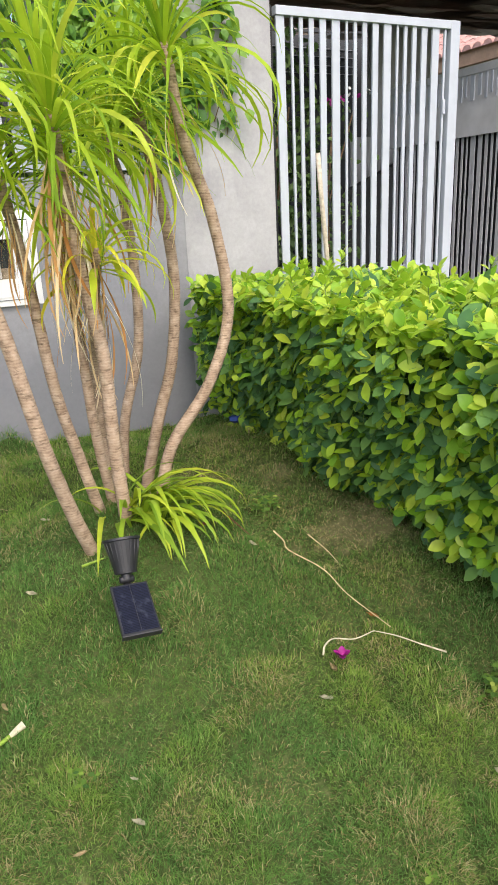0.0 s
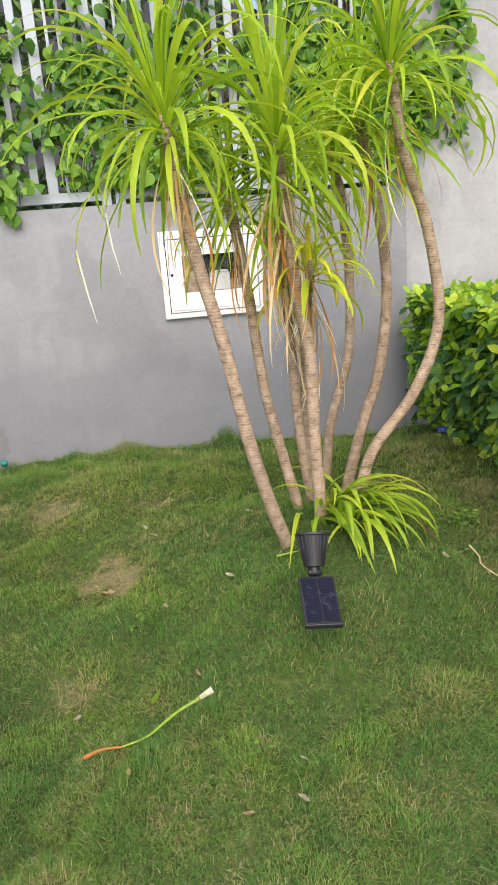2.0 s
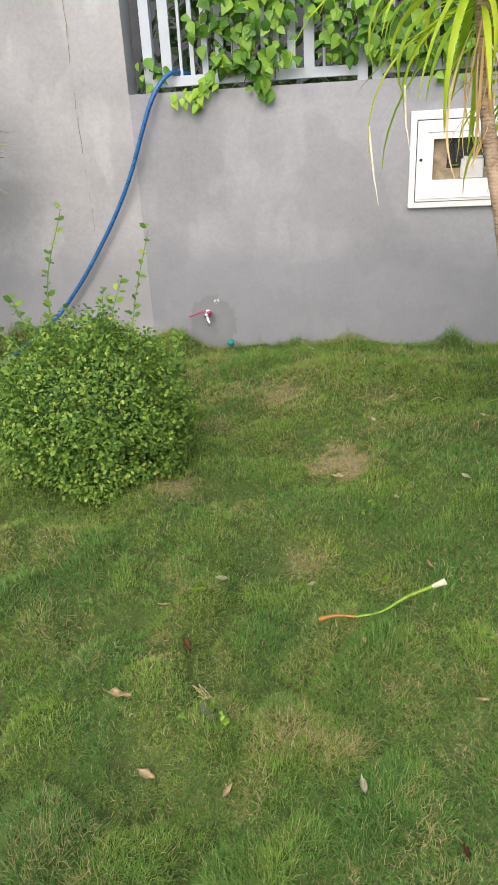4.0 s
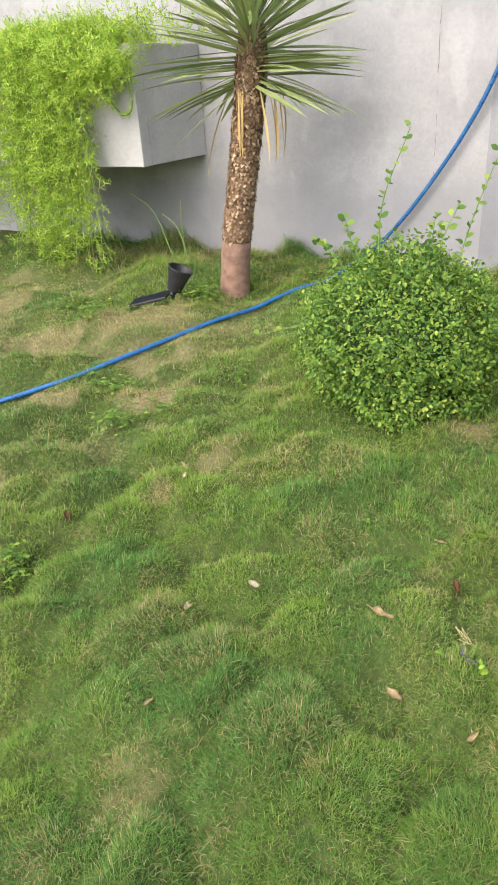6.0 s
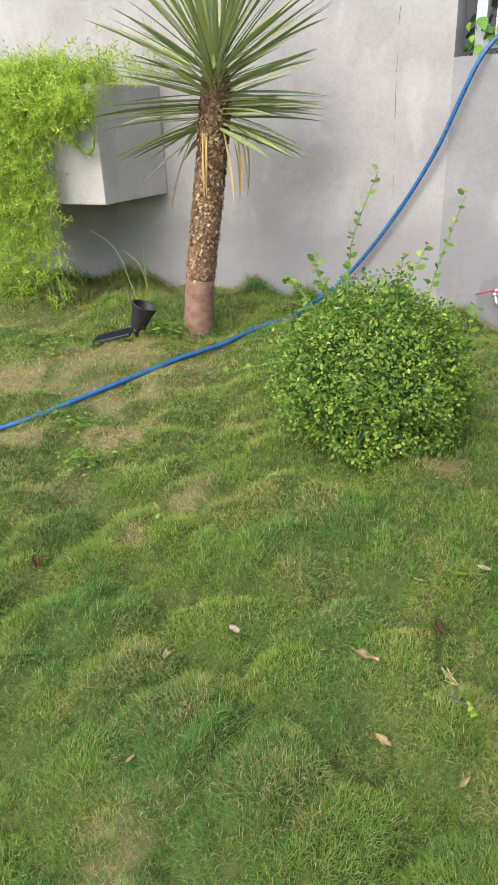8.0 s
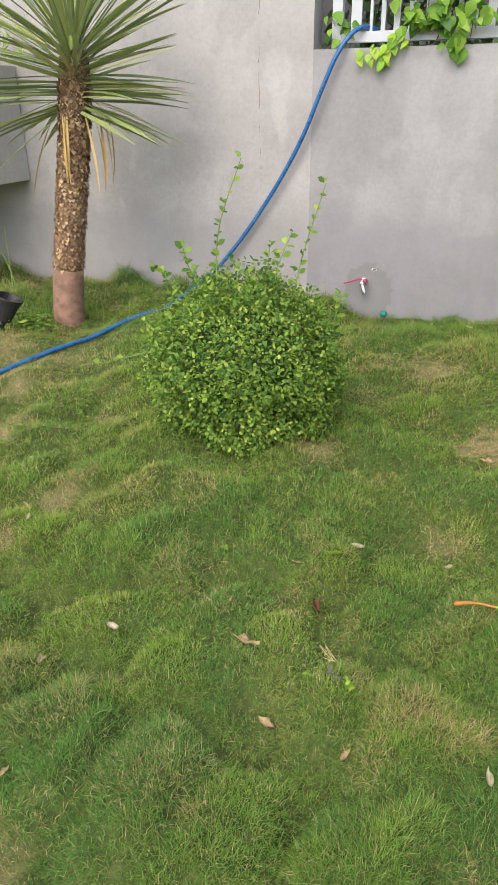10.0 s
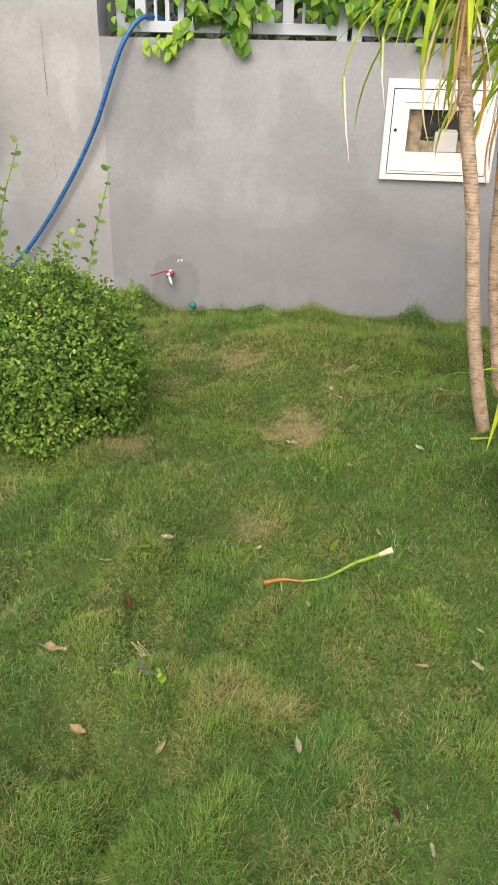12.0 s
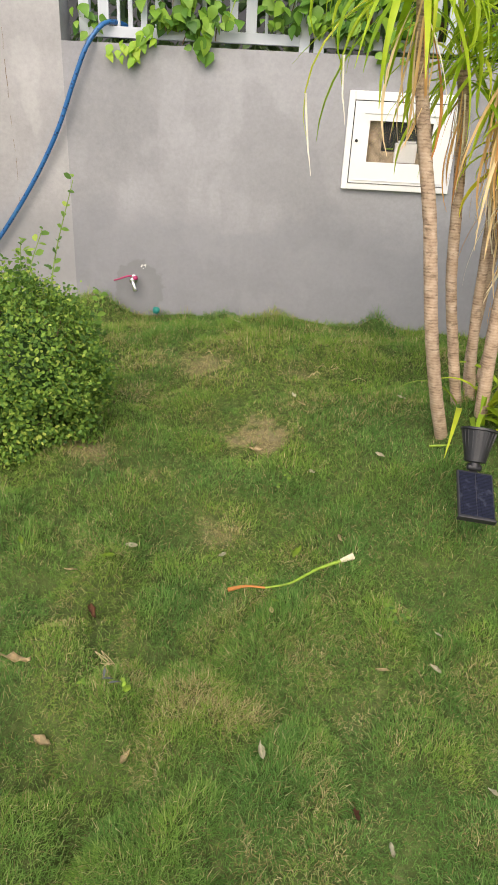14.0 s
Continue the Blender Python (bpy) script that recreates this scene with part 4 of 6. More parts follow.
# ---- clipped hedge ----
hedge = thing("hedge", (2.55, 1.9, -0.1), "dense broad-leaved hedge with bright yellow-green young leaves", "hedge")
HX0, HX1, HY0, HY1, HZ = 1.92, 3.05, 0.45, 3.2, 0.66


def hedge_side(z):
    """How far the left face stands out at a height: bulging above, drawn in at the foot."""
    t = np.clip((z + 0.12) / 0.8, 0, 1)
    return HX0 + 0.20 * (1 - t) ** 1.4 + 0.05 * np.clip((t - 0.85) / 0.15, 0, 1)


def hedge_points(n, where):
    y = RNG.uniform(HY0, HY1, n)
    if where == "side":
        z = RNG.uniform(-0.13, HZ, n)
        x = hedge_side(z) + 0.07 * vnoise(y, z, 0.22, 31) + np.abs(RNG.normal(0, 0.05, n))
        out = np.stack([-np.ones(n), np.zeros(n), np.full(n, 0.35)], 1)
    elif where == "top":
        x = RNG.uniform(HX0 + 0.0, HX1, n)
        z = HZ + 0.035 * vnoise(x, y, 0.2, 32) - np.abs(RNG.normal(0, 0.04, n))
        out = np.stack([np.full(n, -0.2), np.full(n, -0.1), np.ones(n)], 1)
    else:
        x = RNG.uniform(HX0 + 0.05, HX1, n)
        z = RNG.uniform(-0.05, HZ, n)
        y = HY1 + 0.03 * vnoise(x, z, 0.2, 33) - np.abs(RNG.normal(0, 0.05, n)) if where == "back" else HY0 + np.abs(RNG.normal(0, 0.05, n))
        out = np.stack([np.full(n, -0.2), np.full(n, 1.0 if where == "back" else -1.0), np.full(n, 0.3)], 1)
    return np.stack([x, y, z], 1), out


HLEAF = leaf_form(1.0, 0.64, 0.08, 0.16, 0.55, rows=(0.1, 0.28, 0.5, 0.72, 0.9))
P, O = zip(*[hedge_points(n, w) for n, w in ((6400, "side"), (6800, "top"), (700, "back"), (500, "front"))])
P, O = np.concatenate(P), np.concatenate(O)
D = O * 0.3 + unit(len(P)) * 0.8 + np.array([0, 0, -0.2])
U = O * 1.1 + np.array([0, 0, 0.7]) + unit(len(P)) * 0.5
S = RNG.uniform(0.060, 0.102, len(P))
# Young leaves crowd the top; their paler colour also carries the light there.
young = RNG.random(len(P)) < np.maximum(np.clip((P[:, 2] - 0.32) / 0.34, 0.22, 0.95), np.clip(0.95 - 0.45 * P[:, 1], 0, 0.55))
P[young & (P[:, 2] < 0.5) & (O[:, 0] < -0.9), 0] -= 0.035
woody = bmesh.new()
hr = random.Random(9)
for i in range(46):
    x, y = hr.uniform(2.25, 2.95), hr.uniform(HY0 + 0.1, HY1 - 0.1)
    foot_, tip = Vector((x, y, -0.2)), Vector((x + hr.uniform(-0.3, 0.15), y + hr.uniform(-0.15, 0.15), hr.uniform(0.45, 0.62)))
    tube(woody, [foot_, foot_.lerp(tip, 0.5) + Vector((hr.uniform(-0.05, 0.05), 0, 0)), tip], lambda s: 0.011 - 0.006 * s, 5)
part("branches", woody, M_TWIG, hedge)
# Solid dark core: the hedge's inner shade is put into its colour.
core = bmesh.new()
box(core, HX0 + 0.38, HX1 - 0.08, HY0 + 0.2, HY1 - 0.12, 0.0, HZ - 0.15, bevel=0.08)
part("inner_foliage", core, M_INNER_SHADE, hedge, "dark inner shell, shade between the leaves in its colour")
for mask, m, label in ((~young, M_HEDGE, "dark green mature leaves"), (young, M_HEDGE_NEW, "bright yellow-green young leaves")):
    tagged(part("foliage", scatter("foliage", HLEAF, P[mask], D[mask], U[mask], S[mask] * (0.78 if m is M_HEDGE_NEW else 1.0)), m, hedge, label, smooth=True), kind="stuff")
# shoots that stand above the top
for i in range(26):
    x, y = hr.uniform(HX0 + 0.08, HX1), hr.uniform(0.9, HY1)
    h = hr.uniform(0.02, 0.09)
    b0 = Vector((x, y, HZ - 0.02))
    t0 = b0 + Vector((hr.uniform(-0.03, 0.03), hr.uniform(-0.03, 0.03), h + 0.02))
    sh = part("shoot", tube(bmesh.new(), [b0, t0], 0.0025, 4), M_STEM, hedge, "young upright shoot")
    n = 6
    aa = np.arange(n) * 2.4
    dirs = np.stack([np.cos(aa) * 0.6, np.sin(aa) * 0.6, np.linspace(0.3, 1.2, n)], 1)
    pp = np.array(b0)[None] + (np.array(t0) - np.array(b0))[None] * np.linspace(0.45, 1.0, n)[:, None]
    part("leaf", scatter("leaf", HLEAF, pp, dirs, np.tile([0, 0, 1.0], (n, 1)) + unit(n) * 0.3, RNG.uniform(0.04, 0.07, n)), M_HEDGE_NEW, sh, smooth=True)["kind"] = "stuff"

# ---- round shrub ----
shrub = thing("round_shrub", (-0.50, 1.80, -0.13), "clipped round small-leaved shrub with stray upright shoots", "shrub")
SC, SRAD = np.array([-0.545, 1.80, 0.115]), np.array([0.335, 0.32, 0.31])
SLEAF = leaf_form(1.0, 0.72, 0.10, 0.12, 0.55)
TINY = leaf_form(1.0, 0.74, 0.10, 0.12, 0.5, rows=(0.3, 0.7))
n = 30000
v = unit(n)
v = v[v[:, 2] > -0.86]
v = v / ((np.abs(v) ** 2.7).sum(1, keepdims=True)) ** (1 / 2.7)
v = v * 0.97 * (1 - 0.16 * np.clip(-v[:, 2:3], 0, 1) * np.array([1, 1, 0.0]))
lump = 1 + 0.17 * vnoise(v[:, 0] * 1.0 + v[:, 2], v[:, 1] * 1.0 - v[:, 2] * 0.6, 0.3, 41) + 0.08 * vnoise(v[:, 0] + 5, v[:, 2], 0.13, 42)
depth = 1.04 - np.abs(RNG.normal(0, 0.13, len(v))) + (RNG.random(len(v)) < 0.06) * RNG.uniform(0, 0.14, len(v))
P = SC + v * SRAD * (lump * depth)[:, None]
D = v * 0.5 + unit(len(v)) * 0.8
U = v * 0.8 + np.array([0, 0, 0.9]) + unit(len(v)) * 0.6
tagged(part("foliage", scatter("foliage", TINY, P, D, U, RNG.uniform(0.010, 0.020, len(v))), M_SHRUB, shrub, "dense small bright green leaves", smooth=True), kind="stuff")
# Dark ball inside the shrub, coloured as the shade between its leaves.
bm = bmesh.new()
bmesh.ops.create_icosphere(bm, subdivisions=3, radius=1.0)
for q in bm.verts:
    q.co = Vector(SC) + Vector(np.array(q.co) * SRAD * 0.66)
part("inner_foliage", bm, M_INNER_SHADE, shrub, "dark inner shell, shade between the leaves in its colour", smooth=True)
bm = bmesh.new()
for i in range(40):
    az, el = hr.uniform(0, 6.283), hr.uniform(-0.5, 1.3)
    o = Vector((math.cos(az) * math.cos(el) * 0.28, math.sin(az) * math.cos(el) * 0.28, math.sin(el) * 0.24))
    tube(bm, [Vector((-0.5, 1.8, -0.16)), Vector((-0.5, 1.8, -0.02)) + o * 0.4, Vector(SC) + o], lambda s: 0.007 - 0.005 * s, 5)
part("branches", bm, M_TWIG, shrub)
SPURS = []
for i in range(70):
    az, el = hr.uniform(0, 6.283), hr.uniform(-0.3, 1.5)
    o = np.array([math.cos(az) * math.cos(el), math.sin(az) * math.cos(el), math.sin(el)])
    a = SC + o * SRAD * 0.95
    b = a + o * hr.uniform(0.03, 0.09) + np.array([0, 0, hr.uniform(0.0, 0.05)])
    SPURS += [(a * (1 - s) + b * s, o) for s in (0.2, 0.4, 0.6, 0.8, 0.9, 1.0)]
n = len(SPURS)
pp, oo = np.array([s[0] for s in SPURS]), np.array([s[1] for s in SPURS])
tagged(part("spur_leaf", scatter("spur_leaf", SLEAF, pp, oo * 0.4 + unit(n) * 0.9, oo * 0.3 + np.array([0, 0, 1.0]) + unit(n) * 0.4, RNG.uniform(0.014, 0.028, n)), M_SHRUB, shrub, "leaves of short stray twigs", smooth=True), kind="stuff")
SHOOTS = (((-0.64, 1.80, 0.32), (-0.635, 1.80, 0.58), (-0.548, 1.80, 0.82)), ((-0.38, 1.80, 0.28), (-0.345, 1.80, 0.50), (-0.268, 1.80, 0.75)), ((-0.42, 1.80, 0.30), (-0.43, 1.80, 0.45), (-0.375, 1.80, 0.60)),
          ((-0.66, 1.8, 0.32), (-0.74, 1.79, 0.46), (-0.76, 1.78, 0.54)), ((-0.72, 1.8, 0.2), (-0.87, 1.78, 0.16), (-1.13, 1.74, 0.08)), ((-0.70, 1.78, 0.30), (-0.80, 1.76, 0.42), (-0.86, 1.76, 0.46)),
          ((-0.25, 1.8, 0.22), (-0.22, 1.8, 0.33), (-0.20, 1.8, 0.41)), ((-0.5, 1.85, 0.36), (-0.48, 1.86, 0.45), (-0.47, 1.86, 0.55)))
for pts in SHOOTS:
    line = spline(pts, 7)
    sh = part("shoot", tube(bmesh.new(), line, lambda s: 0.0032 - 0.0018 * s, 5), M_STEM, shrub, "thin leafy upright shoot", smooth=True)
    k = len(line)
    aa = np.arange(2 * k) * 2.1 + RNG.uniform(-0.6, 0.6, 2 * k)
    pp = np.repeat(np.array([list(q) for q in line]), 2, 0) + RNG.normal(0, 0.004, (2 * k, 3))
    dirs = np.stack([np.cos(aa), np.sin(aa), RNG.uniform(-0.1, 1.1, 2 * k)], 1)
    part("leaf", scatter("leaf", SLEAF, pp, dirs, np.tile([0.3, -0.6, 1.0], (2 * k, 1)) + unit(2 * k) * 0.6, RNG.uniform(0.014, 0.036, 2 * k)), M_SHRUB, sh, smooth=True)["kind"] = "stuff"

# ---- vine on the fence ----
VLEAF = leaf_form(1.0, 0.80, 0.10, 0.30, 0.28, rows=(0.03, 0.14, 0.34, 0.6, 0.82))
vine = thing("climbing_vine", (0.6, 3.39, SILL), "leafy green vine climbing over the white fence", "vine")
vr = random.Random(17)
strands = []
for i in range(40):
    x = vr.choice((vr.uniform(-0.40, 0.15), vr.uniform(0.1, 1.0), vr.uniform(1.0, 2.0), vr.uniform(1.4, 2.1)))
    zt = vr.uniform(1.75, 2.3)
    ze = vr.uniform(1.24, 1.55) if vr.random() < 0.5 else vr.uniform(1.5, 1.9)
    strands.append((x, zt, ze, 3.385))
for x, zt, ze in ((-0.30, 1.75, 1.27), (-0.12, 1.8, 1.27), (-0.02, 1.7, 1.24), (-0.08, 1.6, 1.22), (0.72, 1.6, 1.28), (0.9, 1.6, 1.27), (0.6, 1.5, 1.3)):
    strands.append((x, zt, ze, 3.37))
for i in range(16):
    strands.append((vr.uniform(1.75, 2.35), vr.uniform(1.75, 2.3), vr.uniform(1.25, 1.65), 3.33))
bm = bmesh.new()
P = []
for x, zt, ze, y in strands:
    pts = [Vector((x + vr.uniform(-0.08, 0.08), y + vr.uniform(-0.02, 0.03), zt + (ze - zt) * k / 4)) for k in range(5)]
    line = spline(pts, 5)
    tube(bm, line, 0.003, 4)
    for q in line:
        for _ in range(3 if vr.random() < 0.5 else 2):
            P.append((q.x + vr.gauss(0, 0.045), q.y + vr.gauss(-0.02, 0.022), q.z + vr.gauss(0, 0.03)))
P = [(a, b, max(c, 1.31 + vr.uniform(0, 0.03))) if a < 1.7 else (a, b, c) for a, b, c in P]
for cx, cz, k, y in ((-0.615, 1.325, 12, 3.385), (-0.07, 1.22, 8, 3.335), (-0.04, 1.27, 9, 3.36), (-0.13, 1.30, 8, 3.36), (0.72, 1.29, 9, 3.37), (0.86, 1.28, 9, 3.37)):
    for _ in range(k):
        P.append((cx + vr.gauss(0, 0.035), y + vr.gauss(0, 0.012), cz + vr.gauss(0, 0.035)))
part("vine_stem", bm, M_TWIG, vine)
P = np.array(P)
low_in_wall = (P[:, 2] < SILL + 0.02) & (P[:, 1] > 3.34)
P[low_in_wall, 1] = 3.335
n = len(P)
D = np.stack([RNG.normal(0, 0.55, n), np.full(n, -0.35), np.full(n, -0.7)], 1) + unit(n) * 0.6
U = np.stack([RNG.normal(0, 0.3, n), np.full(n, -0.9), np.full(n, 0.75)], 1) + unit(n) * 0.65
tagged(part("foliage", scatter("foliage", VLEAF, P, D, U, RNG.uniform(0.034, 0.082, n)), M_VINE, vine, "heart-shaped fresh green leaves", smooth=True), kind="stuff")

YV = [(cx + vr.gauss(0, 0.022), 3.333 + vr.gauss(0, 0.008), cz + vr.gauss(0, 0.018)) for cx, cz, k in ((-0.46, 1.185, 5), (-0.405, 1.20, 7), (-0.37, 1.16, 5), (-0.33, 1.235, 6), (-0.30, 1.28, 6)) for _ in range(k)]
n = len(YV)
D = np.stack([RNG.normal(-0.2, 0.6, n), np.full(n, -0.4), np.full(n, -0.7)], 1)
U = np.stack([RNG.normal(0, 0.3, n), np.full(n, -0.9), np.full(n, 0.9)], 1) + unit(n) * 0.3
tagged(part("young_foliage", scatter("young_foliage", VLEAF, YV, D, U, RNG.uniform(0.04, 0.062, n)), M_VINE_NEW, vine, "lime green young leaves over the sill", smooth=True), kind="stuff")

# shaded bushes behind fence and gate
for k, (bx, by, bz, rx, ry, rz, cnt) in enumerate(((1.0, 4.15, 1.5, 1.6, 0.4, 1.3, 6500), (3.05, 4.6, 1.0, 0.6, 0.4, 1.2, 2000), (-0.4, 5.2, 0.9, 1.0, 0.4, 0.62, 900))):
    b = thing("yard_bush", (bx, by, -0.05), "dark green bush in the shaded yard", "bush", "bushes in the yard")
    v = unit(cnt)
    P = np.array([bx, by, bz]) + v * np.array([rx, ry, rz]) * (RNG.uniform(0.55, 1.0, cnt) ** 0.5 * (1 + 0.25 * vnoise(v[:, 0], v[:, 2], 0.35, 50 + k)))[:, None]
    P[:, 2] = np.maximum(P[:, 2], 0.0)
    P[:, 1] = np.maximum(P[:, 1], 3.6)
    tagged(part("foliage", scatter("foliage", HLEAF, P, unit(cnt) + v * 0.4, v + np.array([0, 0, 0.8]), RNG.uniform(0.06, 0.11, cnt)), M_YARDLEAF, b, smooth=True), kind="stuff")
    bm = bmesh.new()
    for i in range(9):
        tube(bm, [Vector((bx + vr.uniform(-0.1, 0.1), by, -0.1)), Vector((bx + vr.uniform(-rx, rx) * 0.6, by, bz + rz * 0.6))], lambda s: 0.015 - 0.008 * s, 5)
    part("branches", bm, M_TWIG, b)
blooms = thing("flowering_shrub", (3.75, 4.35, -0.1), "dark shrub with magenta and white blooms in the yard", "shrub")
part("branches", tube(tube(bmesh.new(), [Vector((3.6, 4.35, -0.2)), Vector((3.55, 4.35, 1.0)), Vector((3.58, 4.3, 1.74))], 0.009, 5), [Vector((3.55, 4.35, 1.0)), Vector((3.80, 4.33, 1.75))], 0.006, 5), M_TWIG, blooms)
n = 420
pp = np.stack([RNG.normal(3.55, 0.14, n), RNG.normal(4.35, 0.08, n), RNG.uniform(0.3, 1.75, n)], 1)
tagged(part("foliage", scatter("foliage", HLEAF, pp, unit(n), unit(n) + np.array([0, 0, 0.8]), RNG.uniform(0.04, 0.08, n)), M_YARDLEAF, blooms, smooth=True), kind="stuff")
for mm, cx, cz, k in ((M_PINK, 3.545, 1.72, 9), (M_PINK, 3.61, 1.75, 8), (M_PINK, 3.76, 1.79, 4), (M_CREAM, 3.68, 1.74, 5), (M_CREAM, 3.86, 1.78, 4)):
    pp = np.stack([RNG.normal(cx, 0.02, k), RNG.normal(4.25, 0.02, k), RNG.normal(cz, 0.03, k)], 1)
    part("bloom", scatter("bloom", SLEAF, pp, unit(k), unit(k) + np.array([0, -0.8, 0.3]), np.full(k, 0.042)), mm, blooms, "bright bloom", smooth=True)["kind"] = "stuff"
stake = single("garden_stake", tube(bmesh.new(), [Vector((2.95, 3.32, -0.1)), Vector((2.87, 3.30, 0.69)), Vector((2.825, 3.29, 1.05)), Vector((2.80, 3.285, 1.30))], 0.0145, 8, 0.15, SR), M_STAKE, "pale wooden stake leaning against the gate", "stake", smooth=True, origin=(2.93, 3.30, -0.1))

# ---- feathery fern in the planter ----
fern = thing("feathery_fern", (-2.95, 2.9, 1.12), "feathery yellow-green fern spilling over the planter", "fern")
fv, ff = [], []
for i in range(12):
    s = i / 11
    a = i * 2.4
    c, o = Vector((0, s, -0.1 * s * s)), Vector((math.cos(a), 0.55, math.sin(a))) * (0.36 * (1.1 - 0.7 * s))
    w = Vector((-math.sin(a), 0, math.cos(a))) * 0.03
    k = len(fv)
    fv += [tuple(c - w), tuple(c + w), tuple(c + o)]
    ff.append((k, k + 1, k + 2))
PLUME = (np.array(fv), ff)
P, D = [], []
bm = bmesh.new()
for i in range(230):
    x = vr.choice((vr.uniform(-4.3, -2.9), vr.uniform(-3.5, -2.85), vr.uniform(-3.4, -2.85), vr.uniform(-2.95, -2.5)))
    long_ = vr.uniform(0.5, 1.15) if x < -2.84 else vr.uniform(0.02, 0.18)
    y0 = vr.uniform(2.8, 3.0)
    pts = [Vector((x, y0, 1.12)), Vector((x + vr.uniform(-0.08, 0.08), y0 - 0.1, 1.22 + vr.uniform(0, 0.1))), Vector((x + vr.uniform(-0.1, 0.1), 2.70 - vr.uniform(0, 0.1), 1.15)),
           Vector((x + vr.uniform(-0.12, 0.12), 2.69 - vr.uniform(0, 0.12), 1.13 - long_ * 0.5)), Vector((x + vr.uniform(-0.15, 0.15), 2.68 - vr.uniform(0, 0.12), 1.1 - long_))]
    line = spline(pts, 7)
    tube(bm, line, 0.0018, 3)
    for q in line:
        P.append(tuple(q))
        D.append((vr.gauss(0, 0.8), vr.gauss(-0.3, 0.5), vr.gauss(-0.2, 0.6)))
for i in range(420):
    P.append((vr.uniform(-4.4, -2.15), vr.uniform(2.8, 3.3), 1.14 + abs(vr.gauss(0, 0.10))))
    D.append((vr.gauss(0, 0.6), vr.gauss(0, 0.5), 0.7))
n = len(P)
part("fern_stem", bm, M_STEM, fern)
tagged(part("frond", scatter("frond", PLUME, P, D, unit(n), RNG.uniform(0.07, 0.14, n)), M_FERN, fern, "soft needle-leaved fronds"), kind="stuff")
curl = [Vector((-2.60, 2.73, 1.16)), Vector((-2.52, 2.71, 1.05)), Vector((-2.47, 2.69, 0.95)), Vector((-2.47, 2.68, 0.87)), Vector((-2.54, 2.68, 0.85)), Vector((-2.60, 2.68, 0.90)), Vector((-2.64, 2.68, 0.94))]
line = spline(curl, 6)
tendril = part("curled_frond", tube(bmesh.new(), line, 0.006, 5), M_STEM, fern, "thick curled hanging frond", smooth=True)
n = len(line) * 3
pp = np.repeat(np.array([list(q) for q in line]), 3, 0)
part("frond", scatter("frond", PLUME, pp, unit(n), unit(n), np.full(n, 0.035)), M_FERN, tendril)

# ---- meter box in the wall ----
BX0, BX1, BZ0, BZ1, BY = 0.664, 1.204, 0.617, 1.064, WALL_Y - 0.022
meter = thing("meter_box", (0.94, WALL_Y, BZ0), "white enamelled meter box with a small window, set in the wall", "meter box")
bm = bmesh.new()
for a in ((BX0, BX0 + 0.03, BY, WALL_Y - 0.001, BZ0, BZ1), (BX1 - 0.03, BX1, BY, WALL_Y - 0.001, BZ0, BZ1), (BX0 + 0.03, BX1 - 0.03, BY, WALL_Y - 0.001, BZ0, BZ0 + 0.028), (BX0 + 0.03, BX1 - 0.03, BY, WALL_Y - 0.001, BZ1 - 0.04, BZ1)):
    box(bm, *a, bevel=0.003)
part("frame", bm, M_BOX, meter)
DX0, DX1, DZ0, DZ1 = BX0 + 0.034, BX1 - 0.034, BZ0 + 0.032, BZ1 - 0.044
WX0, WX1, WZ0, WZ1 = 0.776, 1.085, 0.748, 0.936
bm = bmesh.new()
for a in ((DX0, WX0, DZ0, DZ1), (WX1, DX1, DZ0, DZ1), (WX0, WX1, DZ0, WZ0), (WX0, WX1, WZ1, DZ1)):
    box(bm, a[0], a[1], BY - 0.004, BY + 0.012, a[2], a[3])
for a in ((WX0 - 0.03, WX1 + 0.03, WZ1 + 0.03, WZ1 + 0.036), (DX0 + 0.01, DX1 - 0.01, DZ0 + 0.012, DZ0 + 0.016)):
    box(bm, a[0], a[1], BY - 0.0075, BY - 0.004, a[2], a[3], bevel=0.001)
door = part("door", bm, M_BOX, meter)
part("seam", boxes((DX0 - 0.004, DX0 + 0.012, BY + 0.013, BY + 0.02, DZ0 - 0.003, DZ1 + 0.003), (DX1 - 0.012, DX1 + 0.004, BY + 0.013, BY + 0.02, DZ0 - 0.003, DZ1 + 0.003), (DX0 + 0.012, DX1 - 0.012, BY + 0.013, BY + 0.02, DZ0 - 0.003, DZ0 + 0.012), (DX0 + 0.012, DX1 - 0.012, BY + 0.013, BY + 0.02, DZ1 - 0.012, DZ1 + 0.003)), M_GAP, meter, "dark gap round the door")
part("lock", lathe(bmesh.new(), ((0.0075, 0), (0.0075, 0.004), (0.005, 0.006)), 14, pose(0.718, BY - 0.004, 0.843, 90)), M_BLACK, door, "small dark key lock")
pane = part("pane", boxes((WX0 + 0.001, WX1 - 0.001, BY + 0.003, BY + 0.006, WZ0 + 0.001, WZ1 - 0.001)), M_GLASS, door, "clear glass pane")
pane.visible_shadow = False
part("interior", boxes((WX0 - 0.05, WX1 + 0.05, BY + 0.0205, BY + 0.027, WZ0 - 0.05, WZ1 + 0.05)), M_DUST, meter, "brown dusty inside")
bm = bmesh.new()
box(bm, 0.912, 1.022, BY + 0.008, BY + 0.019, 0.750, 0.842, bevel=0.006)
box(bm, 0.925, 1.015, BY + 0.011, BY + 0.019, 0.8425, 0.852, bevel=0.003)
part("meter", bm, M_CREAM, meter, "pale meter behind the glass")
# Dark board stands in for the shade in the upper part of the box.
part("inside_shade", boxes((0.845, 1.07, BY + 0.0192, BY + 0.0203, 0.80, 0.945)), M_DARK, meter, "dark board standing in for shade inside")
